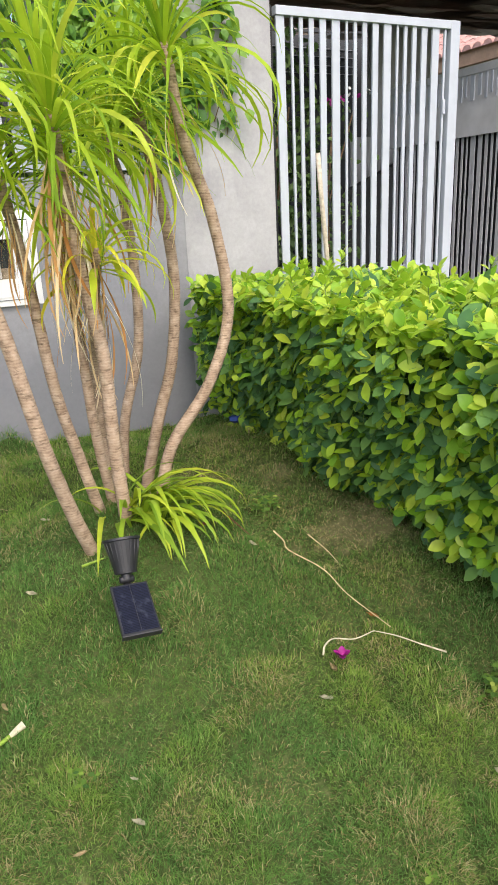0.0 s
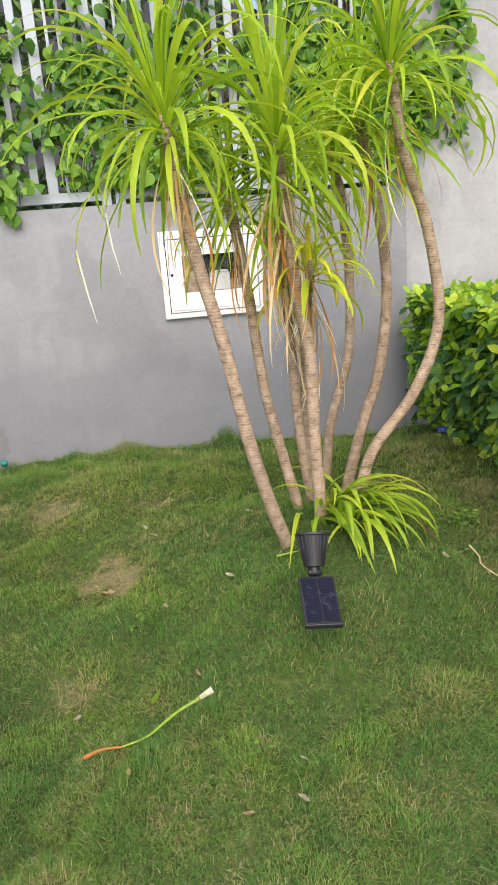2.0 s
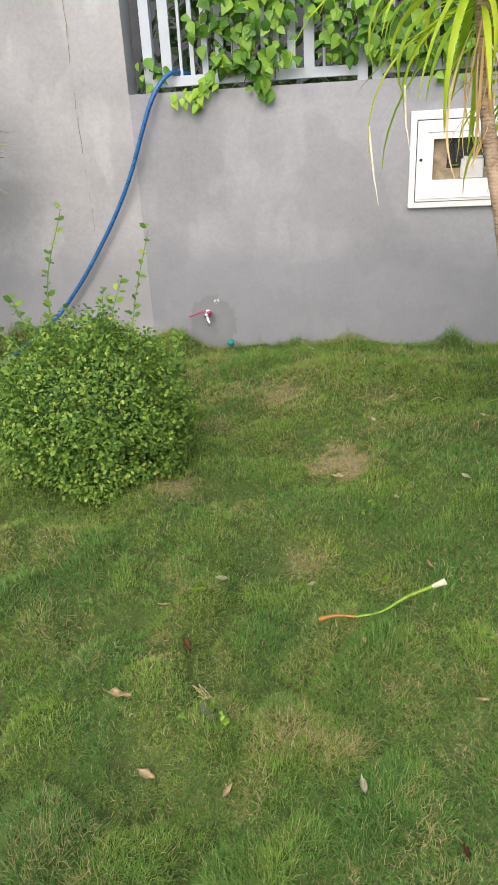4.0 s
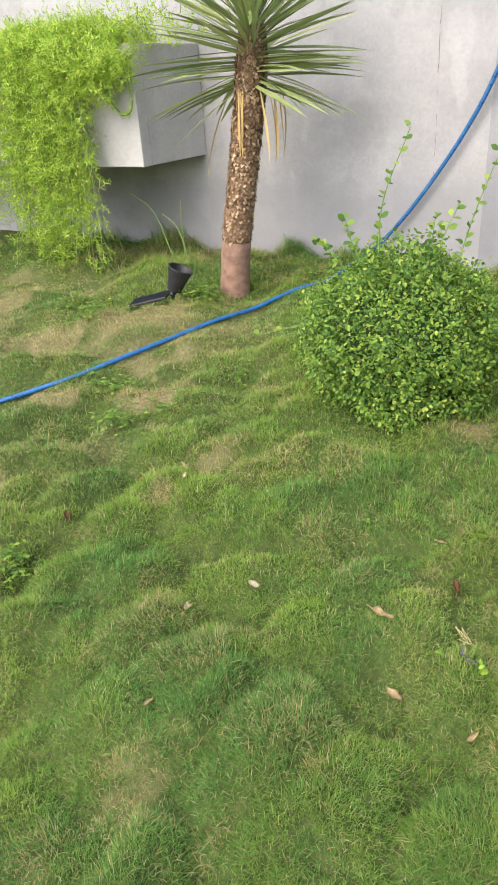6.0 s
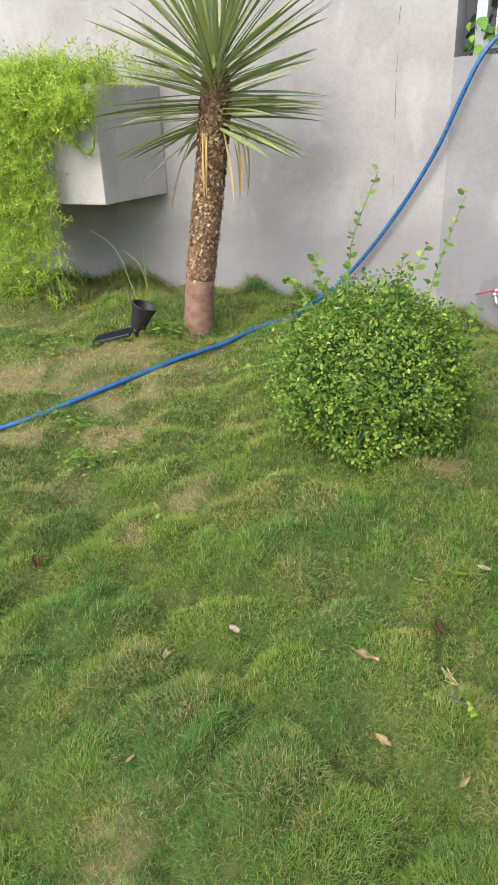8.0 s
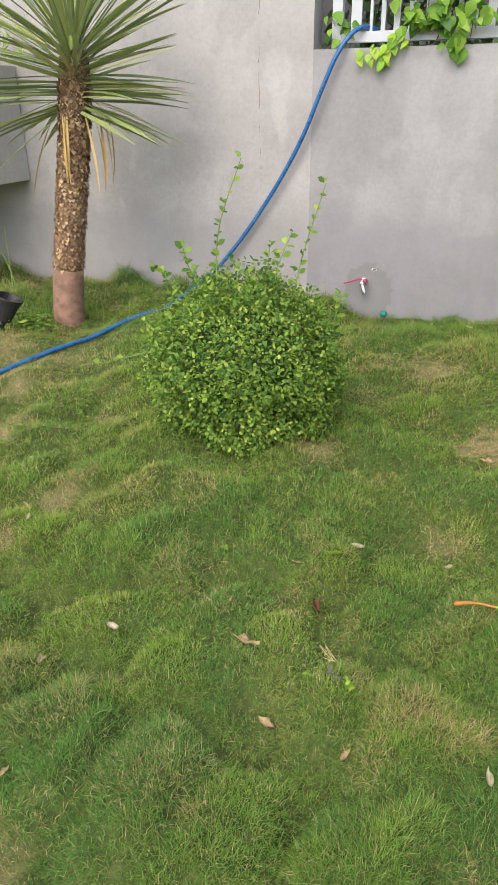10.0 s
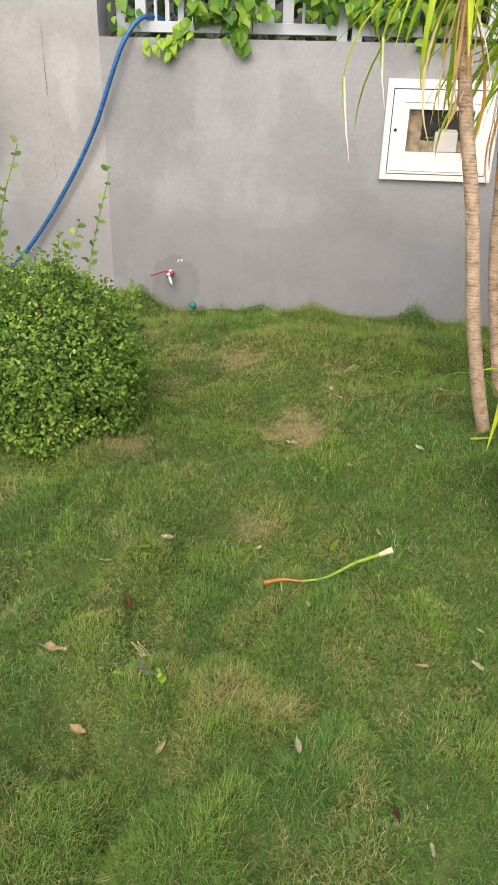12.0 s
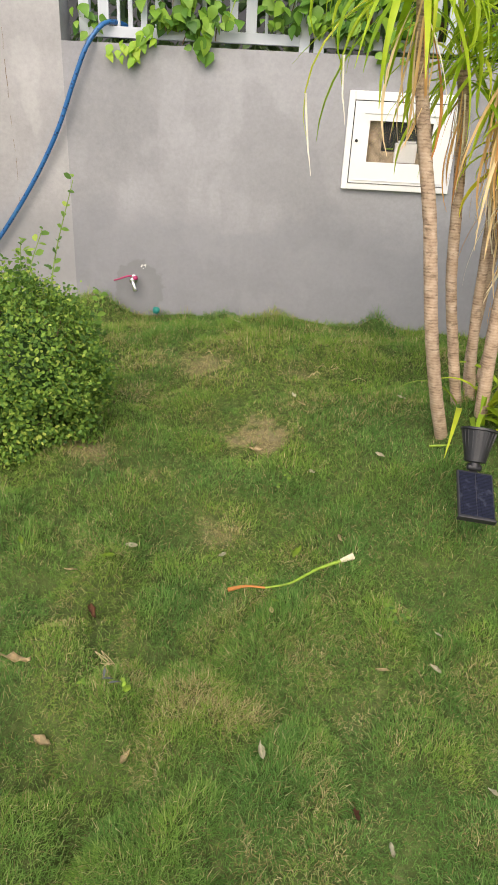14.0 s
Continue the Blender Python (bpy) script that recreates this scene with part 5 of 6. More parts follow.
part("tag", boxes((0.868, 0.905, BY + 0.012, BY + 0.019, 0.810, 0.816)), M_LIME, meter, "yellow tag")

# ---- tap ----
tap = thing("garden_tap", (-0.412, WALL_Y, 0.095), "small garden tap with a magenta lever on the wall", "tap")
part("flange", lathe(bmesh.new(), ((0.022, 0), (0.022, 0.004), (0.012, 0.007)), 16, pose(-0.412, WALL_Y - 0.0005, 0.092, 90)), M_CHROME, tap)
part("body", lathe(bmesh.new(), ((0.011, 0.004), (0.011, 0.03), (0.015, 0.034), (0.015, 0.055), (0.009, 0.06)), 14, pose(-0.412, WALL_Y, 0.092, 90)), M_CHROME, tap, smooth=True)
part("spout", tube(bmesh.new(), spline(((-0.412, WALL_Y - 0.045, 0.09), (-0.404, WALL_Y - 0.06, 0.078), (-0.396, WALL_Y - 0.066, 0.058), (-0.393, WALL_Y - 0.066, 0.04)), 5), lambda s: 0.010 + 0.003 * s, 12), M_CHROME, tap, smooth=True)
part("bonnet", lathe(bmesh.new(), ((0.013, 0), (0.015, 0.006), (0.012, 0.016), (0.005, 0.02)), 14, pose(-0.396, WALL_Y - 0.045, 0.098)), M_TAPRED, tap, smooth=True)
bm = tube(bmesh.new(), spline(((-0.412, WALL_Y - 0.045, 0.116), (-0.442, WALL_Y - 0.05, 0.112), (-0.482, WALL_Y - 0.056, 0.098), (-0.510, WALL_Y - 0.06, 0.09)), 5), lambda s: 0.0055 - 0.001 * s, 8)
part("lever", bm, M_TAPRED, tap, "long magenta lever", smooth=True)
rr = random.Random(4)
bm = bmesh.new()
for i in range(9):
    cx, cz = -0.355 + rr.gauss(0, 0.012), 0.165 + rr.gauss(0, 0.006)
    s = rr.uniform(0.002, 0.006)
    vs_ = [bm.verts.new((cx + s * math.cos(a) * rr.uniform(0.6, 1.3), WALL_Y - 0.0035, cz + s * math.sin(a) * rr.uniform(0.6, 1.3))) for a in (5.5, 4.3, 3.1, 1.9, 0.7)]
    bm.faces.new(vs_)
part("chip", bm, M_CREAM, bpy.data.objects["wall_low"])
single("pipe_cap", lathe(bmesh.new(), ((0.016, 0), (0.019, 0.003), (0.019, 0.022), (0.012, 0.028)), 14, pose(-0.285, 3.31, -0.075, 20, 12)), M_TEAL, "small teal plastic cap lying at the wall", "cap", smooth=True, origin=(-0.285, 3.31, -0.075))
bm = bmesh.new()
bmesh.ops.create_icosphere(bm, subdivisions=2, radius=0.035)
for q in bm.verts:
    q.co = Vector((2.03, 2.9, -0.03)) + Vector((q.co.x * 1.3, q.co.y, q.co.z * 0.7)) * rr.uniform(0.6, 1.2)
single("crumpled_bag", bm, M_BLUE, "crumpled dark blue plastic scrap under the hedge", "scrap", origin=(2.03, 2.9, -0.05))

# ---- hose ----
pts = [(-0.42, 3.52, 1.28), (-0.47, 3.44, 1.302), (-0.53, 3.36, 1.285), (-0.60, 3.315, 1.19), (-0.67, 3.31, 1.04), (-0.76, 3.31, 0.83), (-0.87, 3.315, 0.635), (-1.0, 3.315, 0.44), (-1.14, 3.31, 0.255), (-1.28, 3.25, 0.095)]
pts += [(q.x, q.y, float(rise(q.x, q.y)) + 0.016) for q in HOSE_LINE]
single("garden_hose", tube(bmesh.new(), spline(pts, 5), 0.0112, 12), M_HOSE, "blue garden hose hanging over the wall onto the lawn", "hose", smooth=True, origin=(-1.41, 3.0, -0.05))


# ---- solar spot lamps ----
def spot_lamp(at, forward, steep, lean, label, scale=1.0, tip=0.0):
    """A stake with a lamp head; the panel hangs out along forward (radians about z), steep degrees below level; the head leans by lean degrees away from it; the whole tips sideways by tip degrees."""
    x, y, z = at
    sp = thing("solar_spot_lamp", (x, y, z - 0.14), label, "garden lamp", "solar spot lamps")
    m = Matrix.Translation(at) @ Matrix.Rotation(radians(tip), 4, "Y") @ Matrix.Rotation(forward, 4, "Z") @ Matrix.Diagonal((scale, scale, scale, 1))
    part("stake", tube(bmesh.new(), [Vector((x, y, z - 0.22)), Vector((x, y, z - 0.1)), Vector((x, y, z - 0.01))], lambda s: 0.004 + 0.008 * s, 8), M_BLACK, sp)
    part("pivot", lathe(bmesh.new(), ((0.008, -0.022), (0.011, -0.018), (0.011, 0.018), (0.008, 0.022)), 14, m @ pose(0, 0, 0, 0, 90, 0)), M_BLACK, sp, smooth=True)
    mp = m @ Matrix.Rotation(radians(steep), 4, "X")
    bm = bmesh.new()
    box(bm, -0.056, 0.056, -0.190, -0.02, -0.008, 0.006, bevel=0.004)
    bm.transform(mp)
    body = part("panel", bm, M_BLACK, sp, "black framed solar panel")
    bm = bmesh.new()
    box(bm, -0.058, 0.058, -0.194, -0.187, -0.012, 0.010, bevel=0.003)
    bm.transform(mp)
    part("lip", bm, M_BLACK, body)
    for a in (-0.050, 0.001):
        bm = bmesh.new()
        box(bm, a, a + 0.049, -0.182, -0.028, 0.0065, 0.0075)
        bm.transform(mp)
        part("solar_cell", bm, M_CELL, body, "dark blue solar cell")
    mh = m @ Matrix.Rotation(radians(-lean), 4, "X")
    prof = [(0.016, 0.0), (0.016, 0.014), (0.033, 0.017), (0.036, 0.034), (0.052, 0.112), (0.057, 0.114), (0.057, 0.121), (0.052, 0.121), (0.049, 0.110), (0.032, 0.05)]
    shell = part("lamp_head", lathe(bmesh.new(), prof, 28, mh), M_BLACK, sp, "flared black lamp head")
    for k in range(20):
        a = 2 * math.pi * k / 20
        c, s = math.cos(a), math.sin(a)
        bm = tube(bmesh.new(), [Vector((0.0362 * c, 0.0362 * s, 0.045)), Vector((0.0526 * c, 0.0526 * s, 0.111))], 0.0016, 4)
        bm.transform(mh)
        part("rib", bm, M_BLACK, shell)
    return sp


spot_lamp((0.981, 1.421, 0.055), -0.047, 28, 29, "black solar spot lamp staked in front of the tree", 0.94, 5)
spot_lamp((-2.055, 2.36, -0.01), -1.12, 12, 24, "black solar spot lamp staked beside the stout tree", 1.2)


# ---- small things on the lawn ----
def dead_leaf(x, y, full, az, material, label, curl=0.6, category="fallen leaf", width=0.5, group="fallen leaves"):
    size = full * 0.78
    bm = bmesh.new()
    rows = []
    for i in range(7):
        s = i / 6
        w = width * 0.5 * math.sin(math.pi * min(1, 0.06 + s * 0.93)) ** 0.8 * rr.uniform(0.6, 1.15)
        row = []
        for k in range(5):
            u = (k - 2) / 2
            row.append(bm.verts.new((u * w * size * (1 - 0.25 * curl * abs(u)), (s - 0.5) * size, size * (0.45 * curl * (abs(u) * w * 2) ** 1.3 + 0.6 * curl * (s - 0.5) ** 2 + rr.uniform(-0.07, 0.07)))))
        rows.append(row)
    for a, b in zip(rows, rows[1:]):
        for k in range(4):
            bm.faces.new((a[k], a[k + 1], b[k + 1], b[k]))
    bmesh.ops.solidify(bm, geom=bm.faces[:], thickness=0.0008)
    p = on(x, y, 0.02)
    bm.transform(Matrix.Translation(p) @ Matrix.Rotation(az, 4, "Z") @ Matrix.Rotation(rr.uniform(-0.25, 0.25), 4, "X") @ Matrix.Rotation(rr.uniform(-0.3, 0.3), 4, "Y"))
    return single("fallen_leaf", bm, material, label, category, group, smooth=True, origin=p)


TANL, PALEL, BROWNL, LIMEL = "curled tan dead leaf on the grass", "small pale dead leaf on the grass", "crumpled dark brown leaf in the grass", "fresh lime green leaf on the grass"
for x, y, s, az, m, label, c in (
        (-0.182, 0.792, 0.10, 1.4, M_TAN, "long torn tan leaf on the grass", 0.9), (-0.084, 0.654, 0.08, 1.0, M_TAN, TANL, 1.0), (0.10, 0.648, 0.05, -0.4, M_TAN, TANL, 0.8),
        (0.398, 0.667, 0.055, 0.2, M_PALE, "curled pale dead leaf on the grass", 1.2), (0.254, 1.342, 0.045, -0.6, M_PALE, PALEL, 0.7), (-0.062, 1.012, 0.07, 0.5, M_BROWN, BROWNL, 1.2), (-0.043, 1.129, 0.07, 1.3, M_LIME, LIMEL, 0.3),
        (0.418, 1.105, 0.03, 1.5, M_LIME, LIMEL, 0.3), (-0.53, 0.755, 0.065, 1.2, M_PALE, "pale green-white leaf on the grass", 0.6), (0.608, 1.366, 0.045, 0.3, M_TAN, TANL, 0.8), (0.482, 1.337, 0.075, -0.5, M_LIME, LIMEL, 0.3),
        (0.33, 1.88, 0.07, 1.3, M_TAN, TANL, 0.8), (0.815, 0.896, 0.045, 0.8, M_PALE, PALEL, 0.9), (0.683, 0.883, 0.04, 1.4, M_TAN, TANL, 0.9), (0.41, 1.06, 0.04, 0.2, M_TAN, TANL, 0.8), (0.597, 0.538, 0.05, 0.1, M_BROWN, BROWNL, 1.0),
        (0.666, 0.489, 0.04, 0.1, M_PALE, PALEL, 0.6), (-0.137, 1.097, 0.05, 1.5, M_TAN, TANL, 0.5), (0.0, 1.23, 0.05, 1.4, M_PALE, PALEL, 0.5), (0.18, 3.05, 0.06, 0.9, M_PALE, "pale grey-green leaf by the wall", 0.4), (0.47, 2.25, 0.05, 0.4, M_PALE, PALEL, 0.5),
        (0.50, 2.18, 0.05, 1.0, M_TAN, TANL, 0.5), (1.50, 1.675, 0.05, 0.2, M_PALE, "pale white dry petal on the grass", 0.8), (1.47, 1.121, 0.075, -0.25, M_TAN, "pale tan husk on the grass", 1.2), (1.404, 1.061, 0.05, 1.0, M_PALE, PALEL, 0.7),
        (0.88, 2.10, 0.045, 1.2, M_PALE, PALEL, 0.6), (0.84, 1.0, 0.03, 0.7, M_PALE, PALEL, 0.6), (-0.652, 0.621, 0.045, 0.1, M_TAN, TANL, 0.7), (-1.05, 1.13, 0.06, 1.1, M_TAN, TANL, 0.8), (-1.152, 1.012, 0.06, 0.8, M_BROWN, BROWNL, 1.0),
        (-0.55, 0.33, 0.05, 0.0, M_TAN, TANL, 0.7), (-1.248, 0.756, 0.07, 1.0, M_BROWN, BROWNL, 1.0), (-0.66, 0.62, 0.04, 0.5, M_PALE, PALEL, 0.5), (-0.30, 1.18, 0.045, 0.5, M_LIME, LIMEL, 0.4), (0.53, 1.68, 0.05, 0.4, M_PALE, PALEL, 0.5),
        (0.75, 1.68, 0.05, 0.9, M_PALE, PALEL, 0.5), (0.90, 0.62, 0.04, 0.9, M_PALE, PALEL, 0.5), (1.35, 1.75, 0.05, 0.9, M_BROWN, BROWNL, 0.9), (1.72, 1.28, 0.06, 0.4, M_ORANGE, "rust brown dead leaf on the grass", 0.9), (1.648, 0.649, 0.075, 0.3, M_PALE, PALEL, 0.6), (-0.97, 1.03, 0.04, 0.3, M_PALE, PALEL, 0.5)):
    dead_leaf(x, y, s, az, m, label, c)

# the fallen leaf stalk: white torn end, green length, orange dry tip
stalk = thing("fallen_strap_leaf", on(0.47, 1.2), "fallen strap leaf, green with an orange dry tip", "fallen leaf")
A = [on(x, y, 0.024) for x, y in ((0.642, 1.271), (0.605, 1.262), (0.535, 1.235), (0.458, 1.18), (0.39, 1.165), (0.335, 1.178), (0.286, 1.186))]
for k in range(1, 6):
    A[k].z = max(A[k].z, 0.5 * (A[k - 1].z + A[k + 1].z))
part("torn_end", tube(bmesh.new(), spline((A[0], A[0].lerp(A[1], 0.5), A[1]), 3), lambda s: 0.010 - 0.004 * s, 8), M_PALE, stalk, "white torn end")
part("blade", tube(bmesh.new(), spline(A[1:5], 6), lambda s: 0.0056 - 0.003 * s, 7), M_LIME, stalk, "yellow-green blade")
part("dry_tip", tube(bmesh.new(), spline(A[4:], 5), lambda s: 0.0032 + 0.006 * max(0, s - 0.4), 7), M_ORANGE, stalk, "orange-brown dry tip")


def twig(points, r, material, label):
    q = [on(x, y, z) for x, y, z in points]
    return single("twig", tube(bmesh.new(), spline(q, 6), lambda s: r * (1 - 0.5 * s), 6), material, label, "twig", "twigs on the lawn", origin=q[0])


twig(((1.612, 1.73, 0.05), (1.625, 1.68, 0.05), (1.611, 1.62, 0.045), (1.649, 1.455, 0.05), (1.667, 1.342, 0.045), (1.703, 1.165, 0.045)), 0.0030, M_TAN, "long thin tan twig on the grass")
twig(((1.452, 1.15, 0.045), (1.470, 1.168, 0.05), (1.507, 1.178, 0.06), (1.575, 1.172, 0.06), (1.639, 1.16, 0.055)), 0.0030, M_PALE, "pale crooked twig on the grass")
twig(((1.778, 1.005, 0.045), (1.735, 1.062, 0.05), (1.689, 1.118, 0.05), (1.64, 1.156, 0.055)), 0.0028, M_PALE, "thin pale twig on the grass")
twig(((1.725, 1.68, 0.045), (1.74, 1.58, 0.04), (1.735, 1.497, 0.045)), 0.0024, M_TAN, "short tan twig on the bare soil")
twig(((1.46, 1.83, 0.05), (1.50, 1.70, 0.04)), 0.0028, M_BROWN, "short red-brown twig on the grass")
twig(((0.915, 1.71, 0.02), (0.985, 1.705, 0.022)), 0.005, M_LIME, "yellow fallen leaf strip at the trunks")
for k in range(4):
    a = 0.3 * k
    twig(((0.024, 0.885, 0.03), (0.016 - 0.006 * k, 0.872, 0.035), (0.012 + 0.010 * math.sin(a + 1), 0.852, 0.03), (0.022 - 0.012 * k, 0.838 + 0.006 * k, 0.035), (0.012 + 0.009 * k, 0.815 + 0.007 * k, 0.025)), 0.0011, M_TAN, "pale dry root on the grass")

for k in range(9):
    x0, y0, a = rr.uniform(-0.2, 0.75), rr.uniform(2.42, 2.62), rr.uniform(-0.9, 0.9)
    ln = rr.uniform(0.03, 0.07)
    twig(((x0, y0, 0.016), (x0 + ln * 0.5 * math.cos(a), y0 + ln * 0.5 * math.sin(a) + 0.014, 0.022), (x0 + ln * math.cos(a), y0 + ln * math.sin(a), 0.012)), 0.0014, M_TAN, "dry cut stalk on the grass by the wall")

flower = thing("fallen_flower", on(1.512, 1.143), "magenta bougainvillea flower lying on the grass", "flower")
p = on(1.512, 1.143, 0.022)
for k in range(6):
    a = k * 1.05
    f = leaf_form(1.0, 0.8, 0.25, -0.2, 0.5)
    part("petal", scatter("petal", f, [tuple(p)], [(math.cos(a), math.sin(a), 0.7 if k % 2 else 0.2)], [(0, 0, 1)], [0.030]), M_PINK, flower, smooth=True)

sprig = thing("fallen_sprig", on(0.06, 0.755), "grey-leaved sprig with lime green leaflets", "sprig")
for k, (dx, dy, m, s) in enumerate(((-0.02, 0.0, M_GREYLEAF, 0.022), (-0.03, 0.01, M_GREYLEAF, 0.02), (-0.01, 0.02, M_GREYLEAF, 0.02), (0.016, 0.012, M_LIME, 0.022), (0.02, -0.003, M_LIME, 0.022), (0.014, 0.02, M_LIME, 0.018), (0.026, 0.008, M_LIME, 0.02), (0.02, 0.014, M_LIME, 0.02), (0.012, 0.004, M_LIME, 0.02))):
    a = k * 1.7
    part("leaflet", scatter("leaflet", leaf_form(1.0, 0.22) if m is M_GREYLEAF else SLEAF, [tuple(on(0.06 + dx, 0.755 + dy, 0.035))], [(math.cos(a), math.sin(a), 0.5)], [(0, 0, 1)], [s * 1.5 if m is M_GREYLEAF else s * 0.8]), m, sprig, smooth=True)


def weed(x, y, r, count, size, label):
    w = thing("weed", on(x, y), label, "weed", "weeds in the lawn")
    pts, ds, us = [], [], []
    bm = bmesh.new()
    for i in range(round(count * 1.7) if count > 10 else count):
        px, py = x + rr.gauss(0, r * 0.5), y + rr.gauss(0, r * 0.4)
        b0 = on(px, py)
        t0 = b0 + Vector((rr.uniform(-0.015, 0.015), rr.uniform(-0.015, 0.015), rr.uniform(0.025, 0.065)))
        tube(bm, [b0, t0], 0.0014, 3)
        a = rr.uniform(0, 6.28)
        for k in range(3):
            pts.append(tuple(t0))
            ds.append((math.cos(a + k * 2.1), math.sin(a + k * 2.1), 0.1))
            us.append((rr.gauss(0, 0.2), rr.gauss(0, 0.2), 1))
    tagged(part("stem", bm, M_STEM, w), kind="stuff")
    n = len(pts)
    tagged(part("foliage", scatter("foliage", SLEAF, pts, ds, us, RNG.uniform(0.5, 0.85, n) * size), M_SHRUB, w, smooth=True), kind="stuff")


for x, y, r, c, s in ((-1.72, 1.5, 0.10, 26, 0.028), (-1.50, 1.28, 0.13, 26, 0.026), (-1.40, 1.40, 0.1, 14, 0.026), (-1.93, 2.42, 0.12, 50, 0.034), (-1.45, 2.95, 0.2, 40, 0.03),  (1.685, 1.96, 0.07, 20, 0.03), (0.72, 1.03, 0.04, 4, 0.024),
                      (0.43, 1.62, 0.04, 4, 0.026), (1.83, 0.85, 0.05, 12, 0.034), (-2.3, 1.95, 0.15, 26, 0.028), (1.305, 0.54, 0.02, 1, 0.028), (-0.012, 0.752, 0.012, 1, 0.02), (-0.361, 1.084, 0.02, 3, 0.024), (-1.2, 1.75, 0.15, 18, 0.022), (-2.55, 2.2, 0.2, 30, 0.03), (-1.27, 0.555, 0.07, 22, 0.024)):
    weed(x, y, r, c, s, "low clump of round-leaved weed in the lawn")

# tall dry stems under the planter
for x0, x1, z1 in ((-2.42, -2.40, 0.36), (-2.38, -2.55, 0.28), (-2.5, -2.8, 0.40), (-2.9, -3.2, 0.3)):
    p = on(x0, 2.95)
    single("tall_weed", tube(bmesh.new(), spline((p, Vector(((x0 * 0.6 + x1 * 0.4), 2.94, z1 * 0.7)), Vector((x1, 2.93, z1))), 6), lambda s: 0.004 - 0.002 * s, 5), M_STEM, "tall thin weed stem under the planter", "weed", "tall weed stems", origin=p)

# ---- grass: one sheet of blades ----
COUNT = 960000
gr = np.random.default_rng(99)
x = gr.uniform(-4.0, 2.75, COUNT * 4)
y = gr.uniform(-0.45, WALL_Y - 0.012, COUNT * 4)
dist = np.hypot(x - 0.35, y + 0.4)
ahead = (y + 0.4) > np.abs(x - 0.35) * 0.22 - 0.15
keep = (gr.random(COUNT * 4) < np.clip(1.25 / np.maximum(dist, 0.8), 0.25, 1.0) ** 1.2) & ahead
keep &= ~((x > 2.2) & (y > 0.7))
x, y = x[keep][:COUNT], y[keep][:COUNT]
dry = dryness(x, y)
soil = np.exp(-(((x - 1.95) / 0.25) ** 2) - ((y - 2.0) / 0.85) ** 2)
thin = gr.random(len(x)) < np.clip(1.1 - 0.3 * np.clip((dry - 0.5) / 0.5, 0, 1) - 0.6 * soil, 0.12, 1)
x, y, dry = x[thin], y[thin], dry[thin]
n = len(x)
d, c = tufts(x, y)
rank = c[:, 2]
d2, c2 = tufts(x, y, 0.075)
# Dark green deepens at clump rims, shade between clumps painted into the colour.
lush_shade = 0.50 + 0.3 * (c2[:, 3] - 0.5) + 0.3 * (d2 - 0.5) + 0.6 * (c[:, 3] - 0.5) + 0.6 * vnoise(x, y, 0.34, 64) + 0.35 * vnoise(x, y, 0.08, 65) + 0.3 * (d - 0.5) + 0.2 * np.clip((x - 0.4) / 0.5, 0, 1) * np.clip((2.2 - y) / 0.5, 0, 1)
for sx, sy, r in DARK_GREEN_SPOTS:
    lush_shade = lush_shade + 0.75 * np.exp(-(((x - sx) / r) ** 2) - ((y - sy) / r) ** 2)
# Lightness of the strip along the wall is put into its colour.
lush_shade = np.clip(lush_shade - 0.35 * np.clip((y - 2.45) / 0.2, 0, 1) * (wall_tuft(x, y) < 0.03) * (x > -1.2), 0, 1)
dry = np.clip(np.maximum(np.maximum(dry, 0.42 * (c[:, 4] > 0.82) * (1.2 - d)), 0.45 * (c2[:, 4] > 0.90) * (1.15 - d2)) * (1.15 - 0.45 * lush_shade) + 0.03, 0, 1)
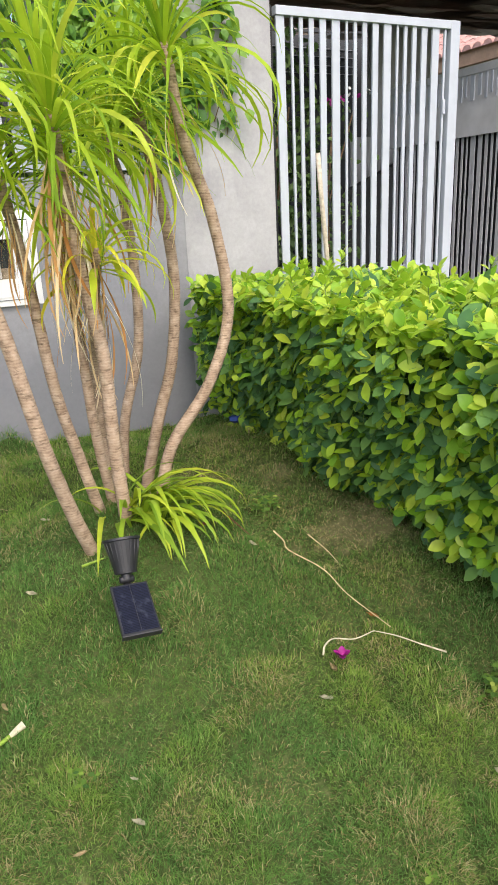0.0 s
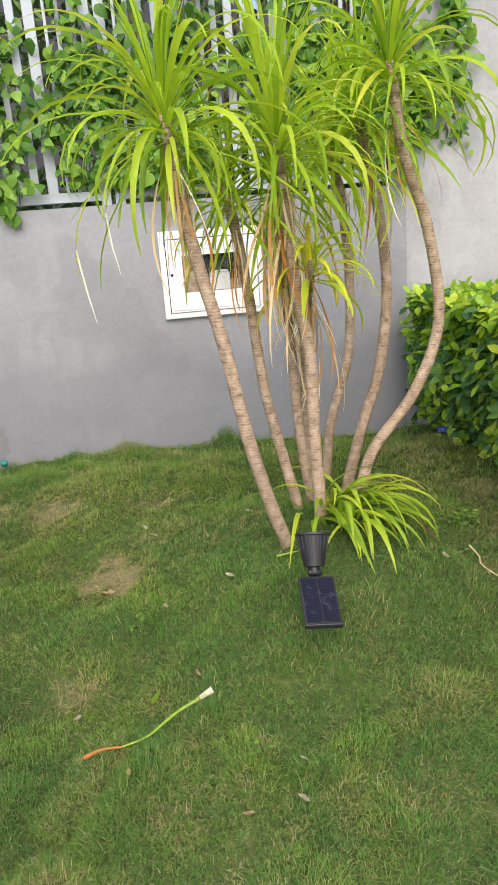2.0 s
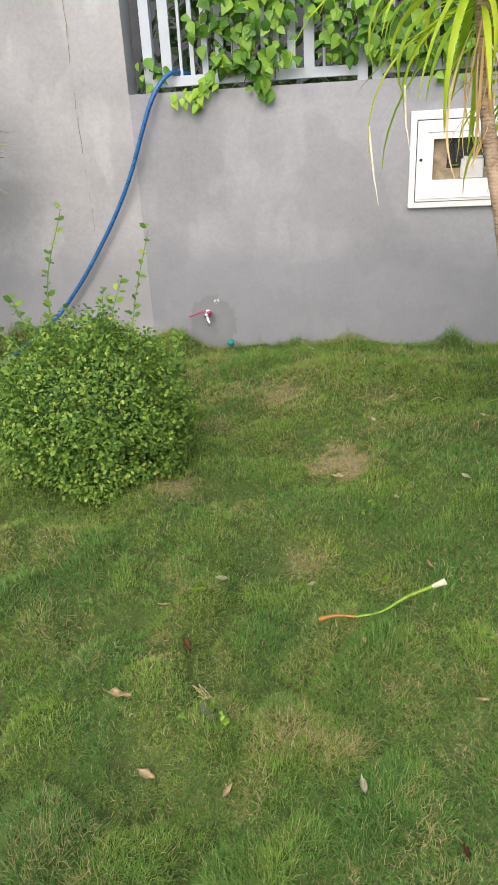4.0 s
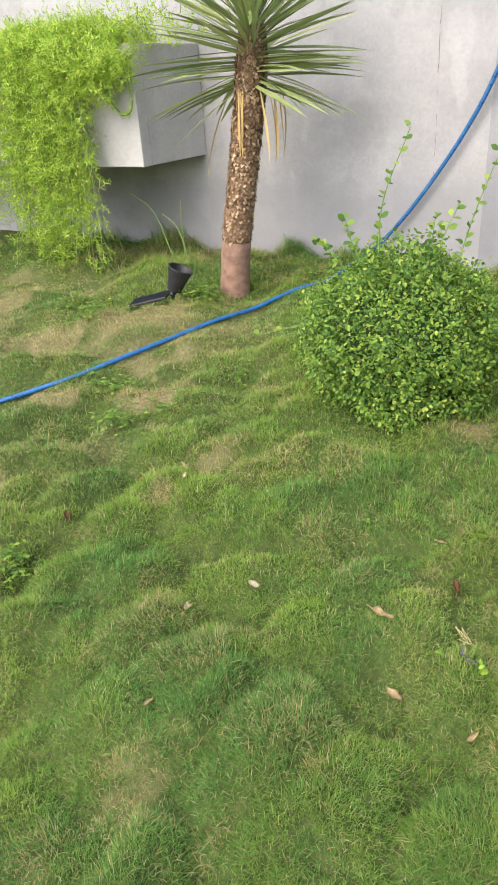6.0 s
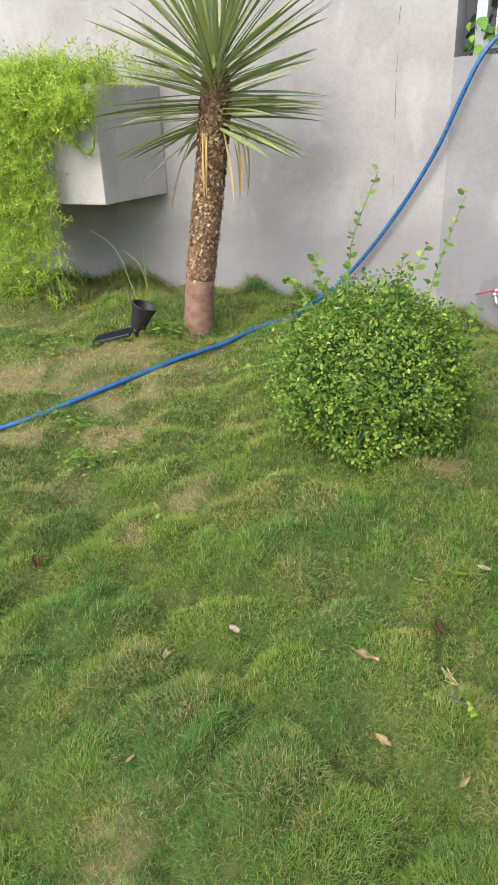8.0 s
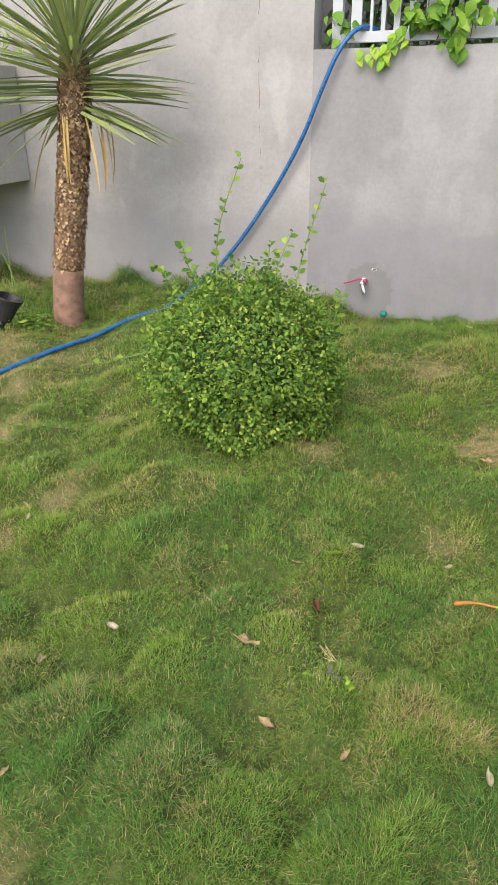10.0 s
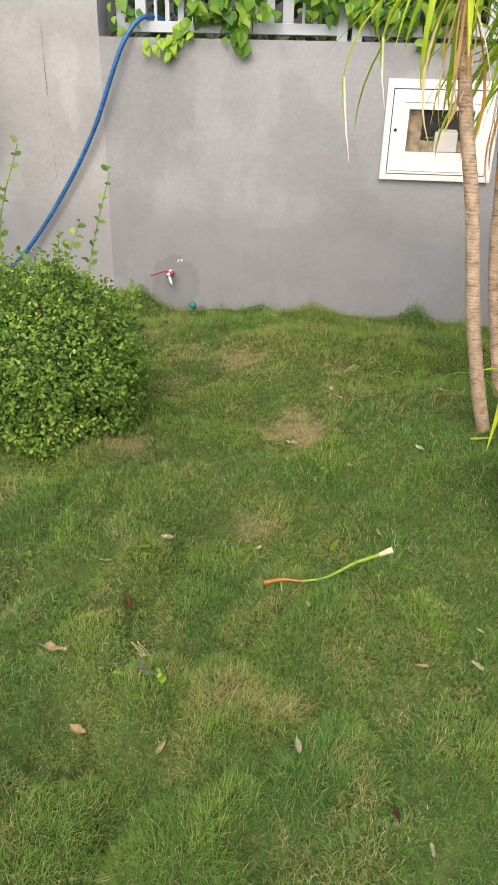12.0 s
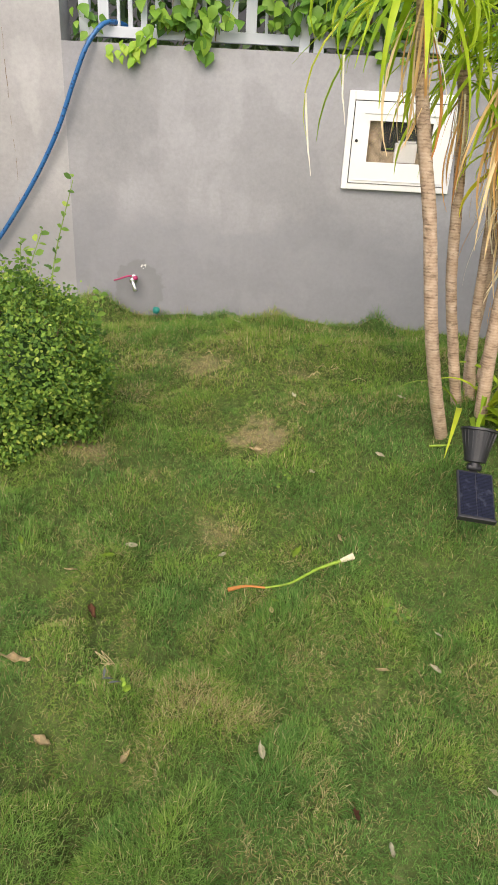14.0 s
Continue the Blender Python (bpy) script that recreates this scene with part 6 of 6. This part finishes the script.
# blades fall outwards from the heart of their clump, or any way, and curl over
az = np.arctan2(c[:, 1], c[:, 0]) + gr.normal(0, 0.7, n)
az = np.where(gr.random(n) < 0.6, gr.uniform(0, 6.283, n), az)
at_wall = wall_tuft(x, y)
L = (0.019 + 0.013 * rank + 0.009 * c2[:, 2]) * (1.12 - 0.3 * d) * (1.1 - 0.2 * d2) * gr.uniform(0.55, 1.45, n) * (1 - 0.3 * np.clip(dry - 0.4, 0, 0.6))
L *= 1 + 14 * at_wall + 0.35 * np.clip((y - 2.6) / 0.2, 0, 1) + 1.2 * np.clip((y - 2.7) / 0.3, 0, 1) * np.clip((-2.05 - x) / 0.25, 0, 1)
lean = np.clip(0.72 + 0.45 * d + 0.4 * dry + gr.normal(0, 0.40, n), 0.03, 1.75)
W = gr.uniform(0.00055, 0.00095, n) * np.clip(0.75 + 0.22 * np.hypot(x - 0.35, y + 0.4), 1.0, 1.7)
root = np.stack([x, y, height(x, y) - 0.004], 1)
out = np.stack([np.cos(az), np.sin(az), np.zeros(n)], 1)
side_ = np.stack([-np.sin(az), np.cos(az), np.zeros(n)], 1)
tw = gr.uniform(-0.9, 0.9, n)[:, None]
side_ = side_ * np.cos(tw) + out * np.sin(tw)
up_ = np.array([0, 0, 1])
mid = root + L[:, None] * (0.5 * np.sin(lean * 0.6)[:, None] * out + up_ * 0.5 * np.cos(lean * 0.6)[:, None])
turn = gr.normal(0, 0.5, n)[:, None]
tip = mid + L[:, None] * 0.58 * (np.sin(lean * 1.35)[:, None] * (out * np.cos(turn) + side_ * np.sin(turn)) + up_ * np.cos(lean * 1.35)[:, None])
V = np.stack([root, mid + side_ * W[:, None], mid - side_ * W[:, None], tip], 1).reshape(-1, 3)
idx = np.arange(n)[:, None] * 4
loops = (np.array([0, 1, 2, 2, 1, 3])[None, :] + idx).ravel()
starts = (np.array([0, 3])[None, :] + np.arange(n)[:, None] * 6).ravel()
me = raw_mesh("grass", V, loops, starts)
me.attributes.new("dry", "FLOAT", "POINT").data.foreach_set("value", np.repeat(dry, 4).astype(np.float32))
me.attributes.new("lush_shade", "FLOAT", "POINT").data.foreach_set("value", np.repeat(lush_shade, 4).astype(np.float32))
tagged(part("grass", me, M_GRASS, None), "fine tufted lawn grass, green with straw-coloured patches", "grass", kind="stuff")
